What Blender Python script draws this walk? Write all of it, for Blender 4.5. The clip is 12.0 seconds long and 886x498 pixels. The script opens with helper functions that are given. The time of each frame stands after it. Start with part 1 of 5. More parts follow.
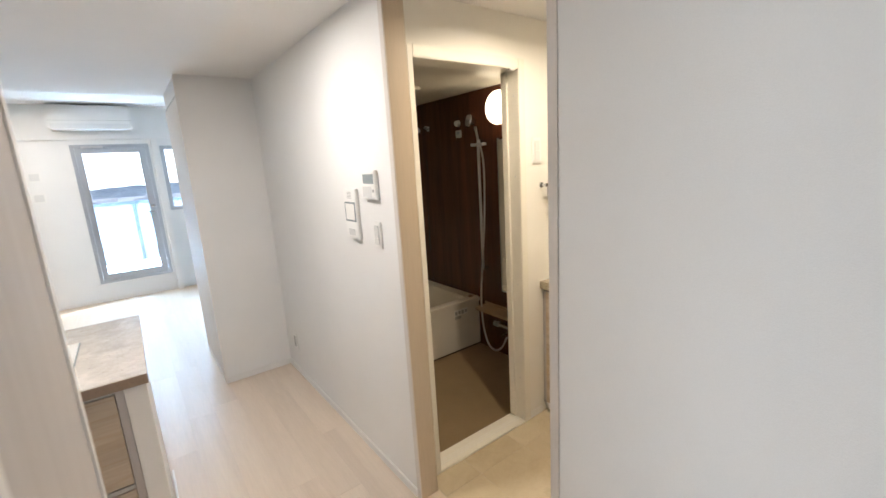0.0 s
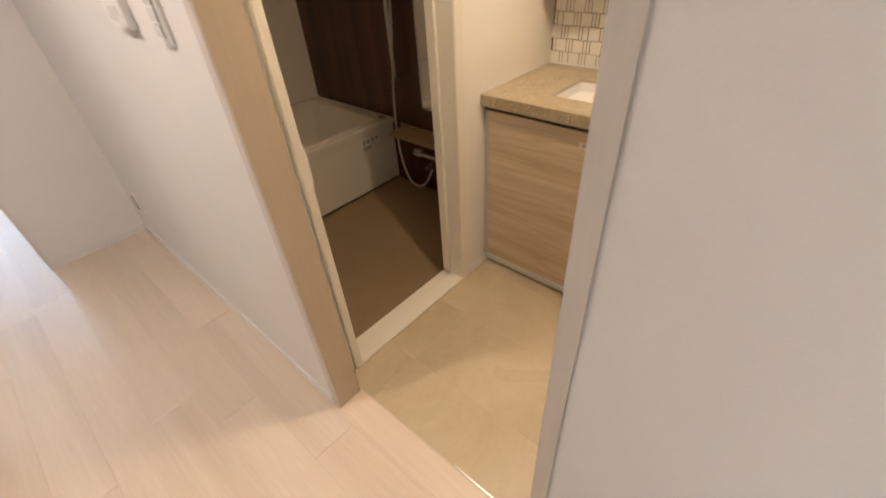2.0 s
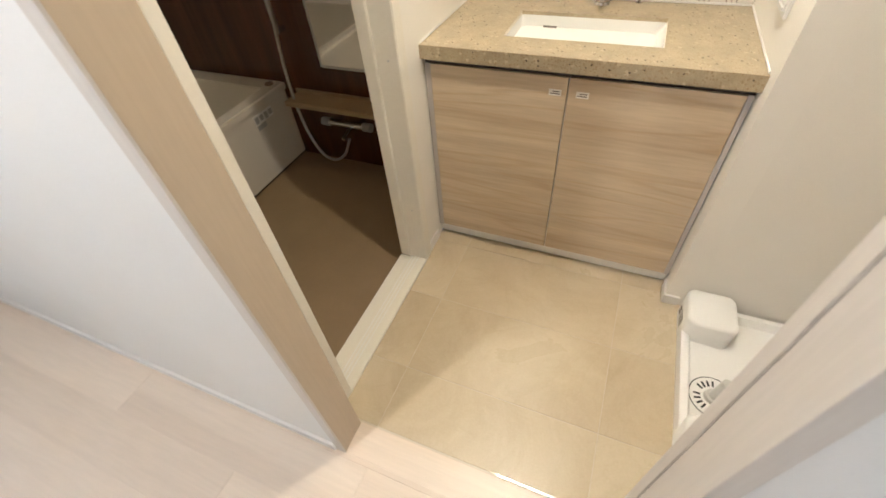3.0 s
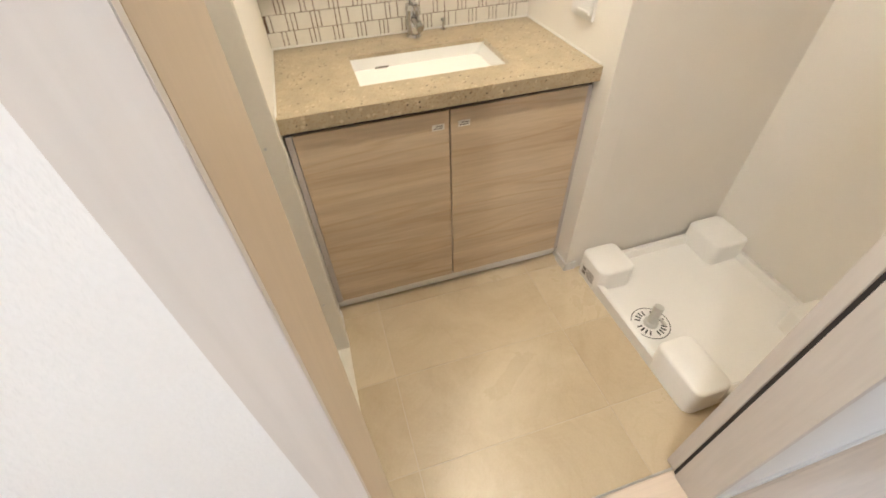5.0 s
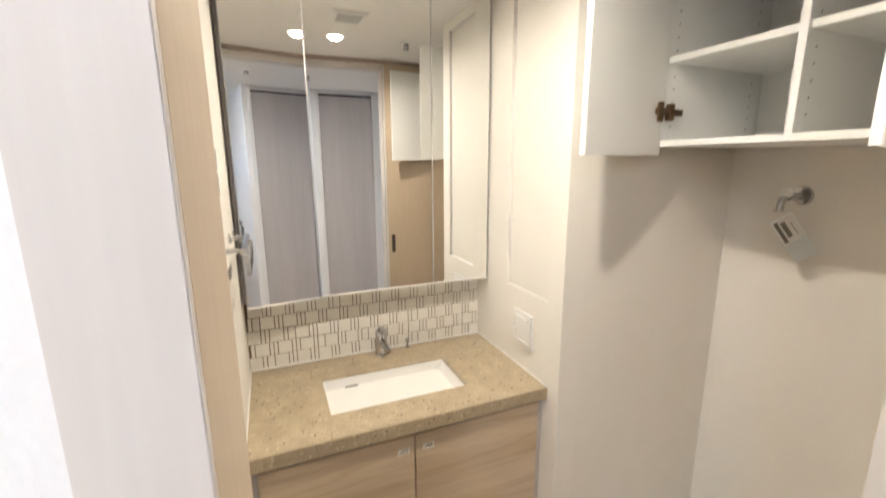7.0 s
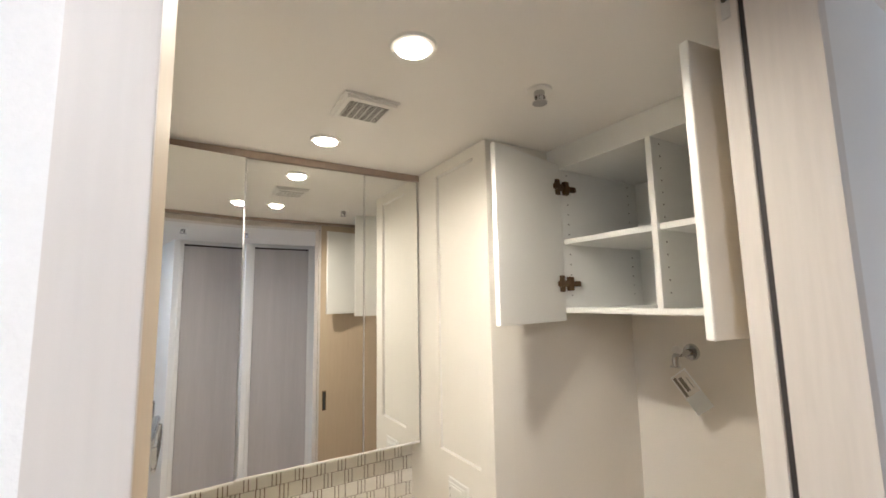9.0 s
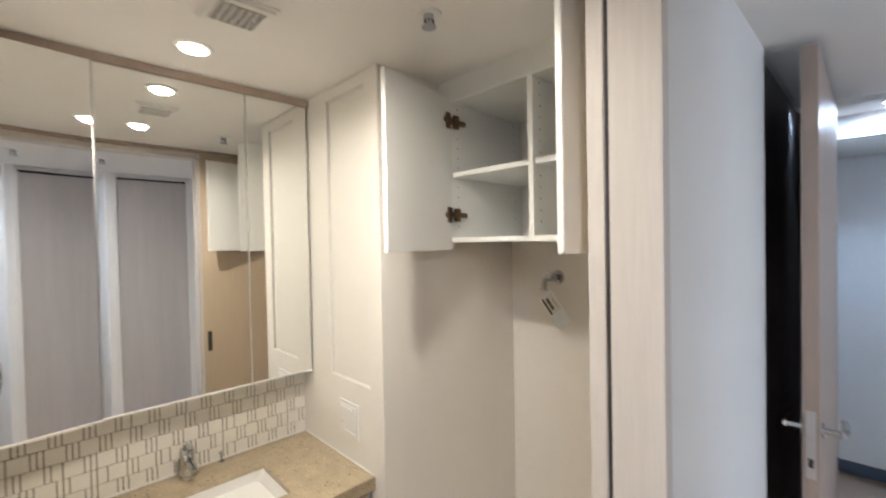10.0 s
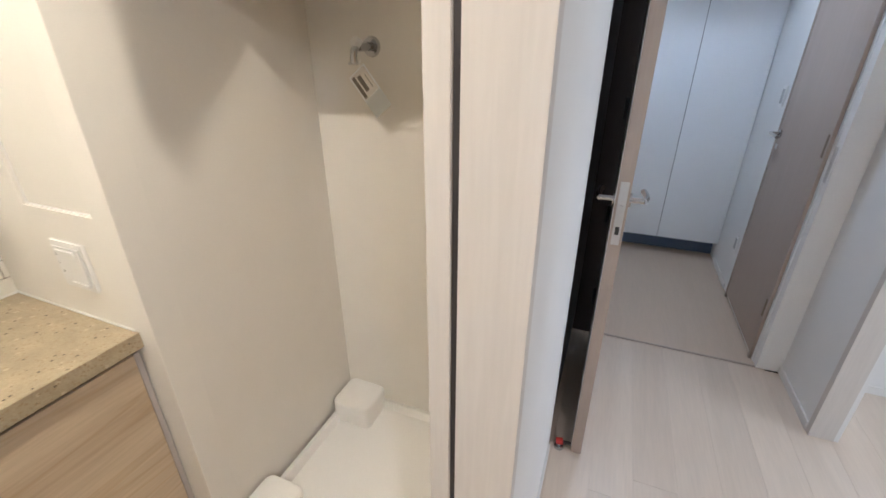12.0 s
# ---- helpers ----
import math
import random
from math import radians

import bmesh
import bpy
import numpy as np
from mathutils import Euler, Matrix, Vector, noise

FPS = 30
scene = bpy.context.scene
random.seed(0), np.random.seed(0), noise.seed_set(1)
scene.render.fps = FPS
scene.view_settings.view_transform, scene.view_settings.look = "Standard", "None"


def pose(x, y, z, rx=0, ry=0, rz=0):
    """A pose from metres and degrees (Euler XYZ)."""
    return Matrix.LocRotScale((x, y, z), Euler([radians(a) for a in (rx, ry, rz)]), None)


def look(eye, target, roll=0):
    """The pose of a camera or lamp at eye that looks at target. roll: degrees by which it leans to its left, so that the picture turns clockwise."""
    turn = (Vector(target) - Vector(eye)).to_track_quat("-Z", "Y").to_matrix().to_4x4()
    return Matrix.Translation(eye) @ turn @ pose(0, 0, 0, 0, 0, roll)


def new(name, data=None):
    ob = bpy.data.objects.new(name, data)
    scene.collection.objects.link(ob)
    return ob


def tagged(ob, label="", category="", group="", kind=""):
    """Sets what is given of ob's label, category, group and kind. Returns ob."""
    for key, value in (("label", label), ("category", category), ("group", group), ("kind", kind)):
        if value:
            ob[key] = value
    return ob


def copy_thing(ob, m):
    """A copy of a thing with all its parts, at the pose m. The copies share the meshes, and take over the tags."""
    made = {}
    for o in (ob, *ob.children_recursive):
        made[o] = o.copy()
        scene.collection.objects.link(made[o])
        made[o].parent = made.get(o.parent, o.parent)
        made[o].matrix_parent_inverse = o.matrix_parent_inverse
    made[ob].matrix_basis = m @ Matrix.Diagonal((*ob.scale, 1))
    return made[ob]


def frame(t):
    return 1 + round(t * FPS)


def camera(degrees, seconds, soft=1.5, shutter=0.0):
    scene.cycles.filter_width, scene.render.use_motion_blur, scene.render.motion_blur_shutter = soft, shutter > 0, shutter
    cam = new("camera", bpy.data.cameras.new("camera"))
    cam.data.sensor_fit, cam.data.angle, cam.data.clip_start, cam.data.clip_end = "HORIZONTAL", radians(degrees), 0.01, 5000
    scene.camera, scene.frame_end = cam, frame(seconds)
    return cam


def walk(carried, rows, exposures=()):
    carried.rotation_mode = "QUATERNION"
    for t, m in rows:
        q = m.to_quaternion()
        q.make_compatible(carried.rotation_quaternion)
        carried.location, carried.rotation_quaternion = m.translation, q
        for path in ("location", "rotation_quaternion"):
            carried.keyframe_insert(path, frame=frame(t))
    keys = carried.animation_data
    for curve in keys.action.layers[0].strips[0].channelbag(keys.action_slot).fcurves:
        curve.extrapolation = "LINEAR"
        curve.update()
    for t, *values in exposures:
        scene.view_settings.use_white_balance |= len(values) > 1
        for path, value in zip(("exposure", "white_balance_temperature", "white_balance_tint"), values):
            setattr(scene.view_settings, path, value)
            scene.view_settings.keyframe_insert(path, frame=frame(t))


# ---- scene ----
cam = camera(93.1, 12.0, soft=1.6, shutter=0.4)
PATH = [
    (0, (-0.871, -1.462, 1.548), (0.294, 0.112, 1.144), -3.5),
    (0.5, (-0.715, -1.398, 1.544), (0.412, 0.181, 1.055), -3.0),
    (1, (-0.592, -1.249, 1.509), (0.535, 0.255, 0.824), -3.0),
    (1.5, (-0.467, -1.072, 1.445), (0.668, 0.255, 0.471), -3.5),
    (2, (-0.347, -0.900, 1.359), (0.801, 0.195, 0.141), -4.2),
    (2.5, (-0.301, -0.704, 1.332), (0.900, 0.134, -0.030), -4.2),
    (3, (-0.261, -0.527, 1.338), (0.983, 0.087, -0.103), -5.6),
    (3.2, (-0.240, -0.457, 1.330), (1.024, 0.062, -0.131), -6.0),
    (4.8, (-0.114, -0.051, 1.333), (1.242, -0.357, -0.105), -2.7),
    (5, (-0.112, -0.035, 1.344), (1.259, -0.416, -0.062), -2.4),
    (5.5, (-0.098, -0.031, 1.360), (1.318, -0.544, 0.043), -1.9),
    (6, (-0.096, -0.029, 1.412), (1.467, -0.625, 0.313), -1.3),
    (6.5, (-0.103, -0.023, 1.516), (1.614, -0.710, 0.752), -0.3),
    (7, (-0.118, -0.019, 1.597), (1.693, -0.768, 1.196), -0.3),
    (7.5, (-0.141, -0.022, 1.652), (1.694, -0.813, 1.578), -0.7),
    (7.7, (-0.168, -0.013, 1.649), (1.666, -0.808, 1.720), -0.1),
    (9.3, (-0.207, -0.015, 1.699), (1.458, -1.097, 1.928), -1.0),
    (9.5, (-0.219, -0.018, 1.690), (1.399, -1.178, 1.858), -0.9),
    (10, (-0.240, -0.032, 1.645), (1.196, -1.423, 1.611), -1.1),
    (10.5, (-0.241, -0.053, 1.600), (0.967, -1.624, 1.332), -1.2),
    (11, (-0.216, -0.115, 1.559), (0.779, -1.776, 1.059), -0.9),
    (11.5, (-0.152, -0.197, 1.502), (0.660, -1.891, 0.814), -0.5),
    (12, (-0.066, -0.341, 1.466), (0.623, -2.021, 0.627), -0.1),
]
walk(cam, [(t, look(eye, target, roll)) for t, eye, target, roll in PATH],
     exposures=[(0.0, 0.72, 6280, 12), (0.5, 0.51, 7700, 25), (1.0, 0.41, 8400, 30), (1.5, 0.37, 8250, 29), (2.0, 0.56, 7300, 21), (2.5, 0.80, 6800, 16), (3.1, 1.02, 5850, 10), (5.0, 0.91, 6000, 12), (5.6, 0.92, 5700, 11),
                (6.5, 0.88, 5650, 12), (7.6, 0.62, 5850, 14), (9.5, 0.53, 5650, 12), (10.5, 0.58, 5600, 13), (12.0, 0.71, 5750, 13)])

# ---- world, sun and lamps ----
world = bpy.data.worlds.new("sky")
scene.world = world
world.use_nodes = True
sky = world.node_tree.nodes.new("ShaderNodeTexSky")
sky.sky_type, sky.sun_disc = "NISHITA", False
sky.sun_elevation, sky.sun_rotation = radians(37), radians(64)
background = world.node_tree.nodes["Background"]
background.inputs[1].default_value = 0.15
world.node_tree.links.new(sky.outputs[0], background.inputs[0])

sun = bpy.data.lights.new("sun", "SUN")
sun.energy, sun.angle, sun.color = 4.5, radians(0.5), (1.0, 0.95, 0.88)
new("sun", sun).matrix_world = look((3.0, 10.0, 8.0), (3.0 - 0.85, 10.0 - 0.42, 8.0 - 0.72))

WARM = (1.0, 0.85, 0.63)


def area(name, place, target, size, energy, color, shape="DISK", size_y=0.0):
    data = bpy.data.lights.new(name, "AREA")
    data.shape, data.size, data.energy, data.color = shape, size, energy, color
    if size_y:
        data.size_y = size_y
    ob = new(name, data)
    ob.matrix_world = look(place, target)
    return ob


# sky light that falls under the balcony slab into the living room
area("balcony_sky_light", (-0.9, 6.25, 2.42), (-0.9, 4.6, 0.2), 1.6, 100, (0.45, 0.71, 1.0), "RECTANGLE", 0.9)
area("balcony_sky_light", (0.6, 6.25, 2.42), (0.3, 4.6, 0.4), 1.4, 115, (0.45, 0.71, 1.0), "RECTANGLE", 0.9)
# added hidden lamp for daylight thrown up from the bright balcony floor
area("balcony_bounce_fill", (-0.9, 6.25, 0.09), (-0.9, 4.7, 1.7), 1.6, 125, (0.50, 0.74, 1.0), "RECTANGLE", 0.7)
# daylight in the side room's window
area("side_room_window_light", (-3.16, -1.45, 1.5), (0.0, -1.45, 1.1), 1.0, 15, (0.88, 0.95, 1.0), "RECTANGLE", 1.1)
LAMPS = [(0.556, -0.401, 2.223), (1.172, -0.383, 2.223)]
for p, watts in zip(LAMPS, (8.5, 1.7)):
    area("washroom_downlight", p, (p[0], p[1], 0), 0.05, watts, WARM).data.spread = radians(160)
area("bath_lamp_light", (1.29, 0.81, 1.91), (0.0, 0.9, 1.2), 0.2, 0.75, (1.0, 0.78, 0.50))
area("hall_downlight", (-0.31, -2.95, 2.25), (-0.31, -2.95, 0), 0.075, 4.7, (0.66, 0.82, 1.0))
area("living_lamp_light", (-1.85, 4.5, 2.44), (-1.85, 4.5, 0), 0.3, 14, (1.0, 0.88, 0.72))
# added fill lamp, out of view, brightens the corridor wall and floor
area("corridor_fill_light", (-0.66, 0.35, 2.205), (-0.66, 0.35, 0), 0.075, 11, (1.0, 0.93, 0.85))


# ---- materials ----
def node_mat(name):
    m = bpy.data.materials.new(name)
    m.use_nodes = True
    return m, m.node_tree.nodes, m.node_tree.links, m.node_tree.nodes["Principled BSDF"]


def coords(n, l, scale):
    tc, info, add, mp = (n.new(k) for k in ("ShaderNodeTexCoord", "ShaderNodeObjectInfo", "ShaderNodeVectorMath", "ShaderNodeMapping"))
    mul = n.new("ShaderNodeMath")
    mul.operation, mul.inputs[1].default_value = "MULTIPLY", 23.0
    l.new(info.outputs["Random"], mul.inputs[0])
    l.new(tc.outputs["Object"], add.inputs[0])
    l.new(mul.outputs[0], add.inputs[1])
    l.new(add.outputs[0], mp.inputs[0])
    mp.inputs["Scale"].default_value = scale
    return mp.outputs[0]


def noise_tex(n, l, vec, scale, detail=4.0, rough=0.55, distort=0.0):
    t = n.new("ShaderNodeTexNoise")
    t.inputs["Scale"].default_value, t.inputs["Detail"].default_value = scale, detail
    t.inputs["Roughness"].default_value, t.inputs["Distortion"].default_value = rough, distort
    l.new(vec, t.inputs["Vector"])
    return t.outputs["Fac"]


def ramp(n, l, fac, stops):
    r = n.new("ShaderNodeValToRGB")
    while len(r.color_ramp.elements) < len(stops):
        r.color_ramp.elements.new(0.5)
    for e, (at, c) in zip(r.color_ramp.elements, stops):
        e.position, e.color = at, (*c, 1)
    l.new(fac, r.inputs[0])
    return r.outputs[0]


def mixed(n, l, a, b, fac, mode="MULTIPLY"):
    m = n.new("ShaderNodeMix")
    m.data_type, m.blend_type = "RGBA", mode
    m.inputs[0].default_value = fac
    l.new(a, m.inputs[6])
    l.new(b, m.inputs[7])
    return m.outputs[2]


def bumped(n, l, b, height, strength, distance=0.002):
    u = n.new("ShaderNodeBump")
    u.inputs["Strength"].default_value, u.inputs["Distance"].default_value = strength, distance
    l.new(height, u.inputs["Height"])
    l.new(u.outputs[0], b.inputs["Normal"])


def scaled(c, k):
    return tuple(min(1.0, v * k) for v in c)


def plain(name, color, rough=0.5, metal=0.0, vary=0.05, coarse=3.0, fine=120.0, bump=0.05, stretch=(1, 1, 1), coat=0.0):
    """Paint, plastic, metal or ceramic: a coarse and a fine variation of one colour."""
    m, n, l, b = node_mat(name)
    v = coords(n, l, stretch)
    big, small = noise_tex(n, l, v, coarse), noise_tex(n, l, v, fine, 2.0)
    c1 = ramp(n, l, big, [(0.3, scaled(color, 1 - vary)), (0.7, scaled(color, 1 + vary * 0.5))])
    c2 = ramp(n, l, small, [(0.3, (1 - vary,) * 3), (0.7, (1, 1, 1))])
    l.new(mixed(n, l, c1, c2, 1.0), b.inputs["Base Color"])
    b.inputs["Roughness"].default_value, b.inputs["Metallic"].default_value = rough, metal
    b.inputs["Coat Weight"].default_value = coat
    if bump:
        bumped(n, l, b, small, bump)
    return m


def wood(name, light, dark, along, rough=0.45, grain=1.0, contrast=1.0, fine=1.0, tint=0.0, lines=0.0):
    """Wood or wood-look sheet; along is the axis of the grain."""
    m, n, l, b = node_mat(name)
    s = [9.0, 9.0, 9.0]
    s["xyz".index(along)] = 0.55
    v = coords(n, l, s)
    v2 = coords(n, l, [k * 9 for k in s])
    bands = noise_tex(n, l, v, grain, 5.0, 0.6, 0.6)
    fibre = noise_tex(n, l, v2, 1.6, 3.0)
    mid = tuple((a + c) / 2 for a, c in zip(light, dark))
    c1 = ramp(n, l, bands, [(0.5 - 0.2 / contrast, light), (0.5, mid), (0.5 + 0.22 / contrast, dark)])
    c2 = ramp(n, l, fibre, [(0.35, (1 - 0.10 * fine,) * 3), (0.65, (1, 1, 1))])
    out = mixed(n, l, c1, c2, 1.0)
    if lines:
        rings = noise_tex(n, l, v, grain * 1.4, 2.0, 0.4, 0.25)
        k = 1 - lines
        c4 = ramp(n, l, rings, [(0.40, (1, 1, 1)), (0.425, (k, k * 0.95, k * 0.88)), (0.45, (1, 1, 1)), (0.55, (1, 1, 1)), (0.575, (k, k * 0.95, k * 0.88)), (0.62, (1, 1, 1))])
        out = mixed(n, l, out, c4, 1.0)
    if tint:
        info = n.new("ShaderNodeObjectInfo")
        c3 = ramp(n, l, info.outputs["Random"], [(0.0, (1 - tint,) * 3), (1.0, (1, 1, 1))])
        out = mixed(n, l, out, c3, 1.0)
    l.new(out, b.inputs["Base Color"])
    b.inputs["Roughness"].default_value = rough
    bumped(n, l, b, fibre, 0.08)
    return m


def cloudy(name, dark, light, rough):
    """Stone-look tile: broad clouds, soft pale patches and faint veins."""
    m, n, l, b = node_mat(name)
    v = coords(n, l, (1, 1, 1))
    cloud, veins, grit = noise_tex(n, l, v, 2.6, 6.0, 0.6, 0.8), noise_tex(n, l, v, 3.4, 5.0, 0.6, 1.6), noise_tex(n, l, v, 180.0, 2.0)
    c = ramp(n, l, cloud, [(0.32, dark), (0.68, light)])
    c = mixed(n, l, c, ramp(n, l, veins, [(0.46, (1, 1, 1)), (0.5, (0.972, 0.965, 0.95)), (0.54, (1, 1, 1))]), 1.0)
    c = mixed(n, l, c, ramp(n, l, grit, [(0.35, (0.965, 0.96, 0.95)), (0.65, (1, 1, 1))]), 1.0)
    l.new(c, b.inputs["Base Color"])
    gloss = ramp(n, l, cloud, [(0.3, (rough + 0.08,) * 3), (0.7, (rough - 0.04,) * 3)])
    l.new(gloss, b.inputs["Roughness"])
    bumped(n, l, b, grit, 0.02)
    return m


def speckled(name, base, spots, rough=0.3):
    """Engineered stone: mottled ground with pale and dark chips."""
    m, n, l, b = node_mat(name)
    v = coords(n, l, (1, 1, 1))
    mott = noise_tex(n, l, v, 14.0, 6.0, 0.65)
    grit = noise_tex(n, l, v, 260.0, 2.0)
    c = ramp(n, l, mott, [(0.3, scaled(base, 0.80)), (0.7, scaled(base, 1.12))])
    c = mixed(n, l, c, ramp(n, l, grit, [(0.35, (0.86, 0.84, 0.80)), (0.65, (1, 1, 1))]), 1.0)
    for size, lo, hi, col in spots:
        vo = n.new("ShaderNodeTexVoronoi")
        vo.inputs["Scale"].default_value = size
        l.new(v, vo.inputs["Vector"])
        pick = n.new("ShaderNodeMath")
        pick.operation, pick.inputs[1].default_value = "LESS_THAN", lo
        l.new(vo.outputs["Distance"], pick.inputs[0])
        sep = n.new("ShaderNodeSeparateColor")
        l.new(vo.outputs["Color"], sep.inputs[0])
        rare = n.new("ShaderNodeMath")
        rare.operation, rare.inputs[1].default_value = "LESS_THAN", hi
        l.new(sep.outputs[0], rare.inputs[0])
        both = n.new("ShaderNodeMath")
        both.operation = "MULTIPLY"
        l.new(pick.outputs[0], both.inputs[0])
        l.new(rare.outputs[0], both.inputs[1])
        mx = n.new("ShaderNodeMix")
        mx.data_type = "RGBA"
        l.new(both.outputs[0], mx.inputs[0])
        l.new(c, mx.inputs[6])
        mx.inputs[7].default_value = (*col, 1)
        c = mx.outputs[2]
    l.new(c, b.inputs["Base Color"])
    b.inputs["Roughness"].default_value = rough
    bumped(n, l, b, grit, 0.03)
    return m


def glow(name, color, strength):
    m, n, l, b = node_mat(name)
    b.inputs["Emission Color"].default_value, b.inputs["Emission Strength"].default_value = (*color, 1), strength
    b.inputs["Base Color"].default_value = (0.9, 0.9, 0.9, 1)
    return m


def glass_mat(name, color, rough=0.0, alpha=1.0):
    m, n, l, b = node_mat(name)
    b.inputs["Base Color"].default_value = (*color, 1)
    b.inputs["Transmission Weight"].default_value, b.inputs["Roughness"].default_value = alpha, rough
    b.inputs["IOR"].default_value = 1.45
    return m


WALLPAPER = plain("white_wallpaper", (0.80, 0.79, 0.77), 0.75, vary=0.03, coarse=2.0, fine=420, bump=0.25)
CEILING = plain("white_ceiling_paper", (0.82, 0.80, 0.77), 0.85, vary=0.02, coarse=2.0, fine=380, bump=0.2)
WARMWALL = plain("cream_washroom_wallpaper", (0.80, 0.77, 0.71), 0.75, vary=0.03, fine=420, bump=0.2)
TRIM = plain("white_trim_paint", (0.80, 0.78, 0.75), 0.4, vary=0.03, bump=0.03)
PALE_OAK = wood("pale_whitewashed_oak_sheet", (0.675, 0.63, 0.58), (0.625, 0.575, 0.525), "z", 0.45, 0.9, 0.7, fine=0.5)
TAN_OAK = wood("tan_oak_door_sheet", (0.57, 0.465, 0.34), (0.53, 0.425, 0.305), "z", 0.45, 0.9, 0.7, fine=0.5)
TAUPE = wood("taupe_door_sheet", (0.43, 0.345, 0.285), (0.39, 0.31, 0.255), "z", 0.45, 0.9, 0.7, fine=0.5)
GREYDOOR = wood("grey_beige_door_sheet", (0.53, 0.495, 0.475), (0.47, 0.435, 0.415), "z", 0.5, 1.0, fine=0.4)
FLOORWOOD = wood("bleached_oak_floorboards", (0.76, 0.645, 0.525), (0.65, 0.53, 0.42), "y", 0.34, 0.5, 1.0, fine=0.5, tint=0.07)
VANITYWOOD = wood("light_ash_vanity_sheet", (0.70, 0.58, 0.42), (0.47, 0.355, 0.235), "y", 0.4, 0.75, 1.15, lines=0.10)
KITCHENWOOD = wood("light_ash_kitchen_sheet", (0.56, 0.47, 0.37), (0.40, 0.315, 0.235), "x", 0.4, 0.75, 1.15, lines=0.10)
REDWOOD = wood("dark_red_brown_bath_panel", (0.115, 0.036, 0.017), (0.052, 0.016, 0.008), "z", 0.22, 1.4, 1.0)
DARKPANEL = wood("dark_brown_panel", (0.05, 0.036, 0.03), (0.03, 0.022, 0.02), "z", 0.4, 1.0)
STONE = speckled("beige_engineered_stone", (0.44, 0.368, 0.252), [(46, 0.24, 0.3, (0.50, 0.42, 0.29)), (130, 0.34, 0.35, (0.33, 0.25, 0.15)), (62, 0.20, 0.28, (0.06, 0.04, 0.022))])
KSTONE = speckled("pale_kitchen_stone", (0.62, 0.56, 0.50), [(70, 0.15, 0.12, (0.22, 0.18, 0.15))], 0.2)
TILE = cloudy("beige_floor_tile", (0.485, 0.390, 0.255), (0.605, 0.515, 0.365), 0.30)
GROUT = plain("pale_floor_joint", (0.60, 0.525, 0.41), 0.8)
HALLTILE = wood("beige_wood_look_hall_floor", (0.66, 0.525, 0.40), (0.58, 0.45, 0.335), "y", 0.4, 0.45, 0.7, fine=0.4)
BROWNGROUT = plain("brown_mosaic_joint", (0.15, 0.09, 0.05), 0.8)
MOSAIC = plain("cream_glazed_mosaic", (0.78, 0.75, 0.68), 0.2, vary=0.04, coarse=20, fine=200, bump=0.02, coat=0.3)
CERAMIC = plain("white_ceramic", (0.74, 0.735, 0.715), 0.12, vary=0.01, bump=0.0, coat=0.5)
PLASTIC = plain("white_plastic", (0.80, 0.79, 0.76), 0.35, vary=0.02, bump=0.02)
PANPLASTIC = plain("white_pan_plastic", (0.82, 0.81, 0.78), 0.3, vary=0.02, bump=0.02)
FRAMEWHITE = plain("ivory_bath_frame", (0.78, 0.74, 0.65), 0.4, vary=0.03, bump=0.02)
TUBMAT = plain("ivory_bathtub", (0.74, 0.69, 0.60), 0.2, vary=0.03, bump=0.0, coat=0.3)
SHELFTAN = plain("tan_brown_bath_shelf", (0.36, 0.25, 0.14), 0.4, vary=0.06)
BATHFLOOR = plain("brown_beige_bath_floor", (0.28, 0.195, 0.11), 0.45, vary=0.08, coarse=6, fine=260, bump=0.15)
BATHWALL = plain("cream_bath_panel", (0.70, 0.66, 0.58), 0.3, vary=0.02, bump=0.0)
CHROME = plain("polished_chrome", (0.56, 0.56, 0.57), 0.08, 1.0, vary=0.03, bump=0.0)
STEEL = plain("brushed_steel", (0.62, 0.61, 0.60), 0.3, 1.0, vary=0.06, fine=300)
BRONZE = plain("dark_bronze_pull", (0.20, 0.13, 0.075), 0.35, 0.8, vary=0.1)
MIRROR = plain("mirror_silver", (0.90, 0.91, 0.90), 0.0, 1.0, vary=0.0, bump=0.0)
CABWHITE = plain("white_cabinet_sheet", (0.80, 0.80, 0.77), 0.4, vary=0.02, fine=200, bump=0.03)
# near-black colour gives the shade in narrow gaps and under edges
SHADOWLINE = plain("dark_gap_shade", (0.035, 0.03, 0.03), 0.7)
BLACK = plain("black_plastic", (0.03, 0.03, 0.03), 0.4)
PALEGREY = plain("pale_grey_plastic", (0.60, 0.59, 0.55), 0.35)
GREYPLASTIC = plain("grey_plastic", (0.42, 0.41, 0.39), 0.45)
ALU = plain("grey_window_frame", (0.45, 0.47, 0.50), 0.4, 0.6, vary=0.05)
RED = plain("red_rubber", (0.55, 0.03, 0.02), 0.5)
SCREEN = plain("grey_lcd_screen", (0.28, 0.32, 0.33), 0.15)
INK = plain("grey_print", (0.16, 0.14, 0.12), 0.6)
LABELPAPER = plain("white_label_paper", (0.82, 0.80, 0.76), 0.6)
LAMPGLOW = glow("lit_lamp_diffuser", (1.0, 0.86, 0.62), 22.0)
GLOBEGLOW = glow("lit_globe", (1.0, 0.84, 0.56), 3.0)
CLEAR = glass_mat("clear_glass", (1, 1, 1))
FROST = glass_mat("frosted_balustrade_glass", (0.9, 0.96, 1.0), 0.5)
# blue-grey carries the shade of the recess under the shoe cabinet
UNDERSHADE = plain("plinth_shade_blue_grey", (0.10, 0.14, 0.22), 0.5)
SHOEWHITE = plain("white_shoe_cabinet_sheet", (0.76, 0.77, 0.78), 0.35, vary=0.02)


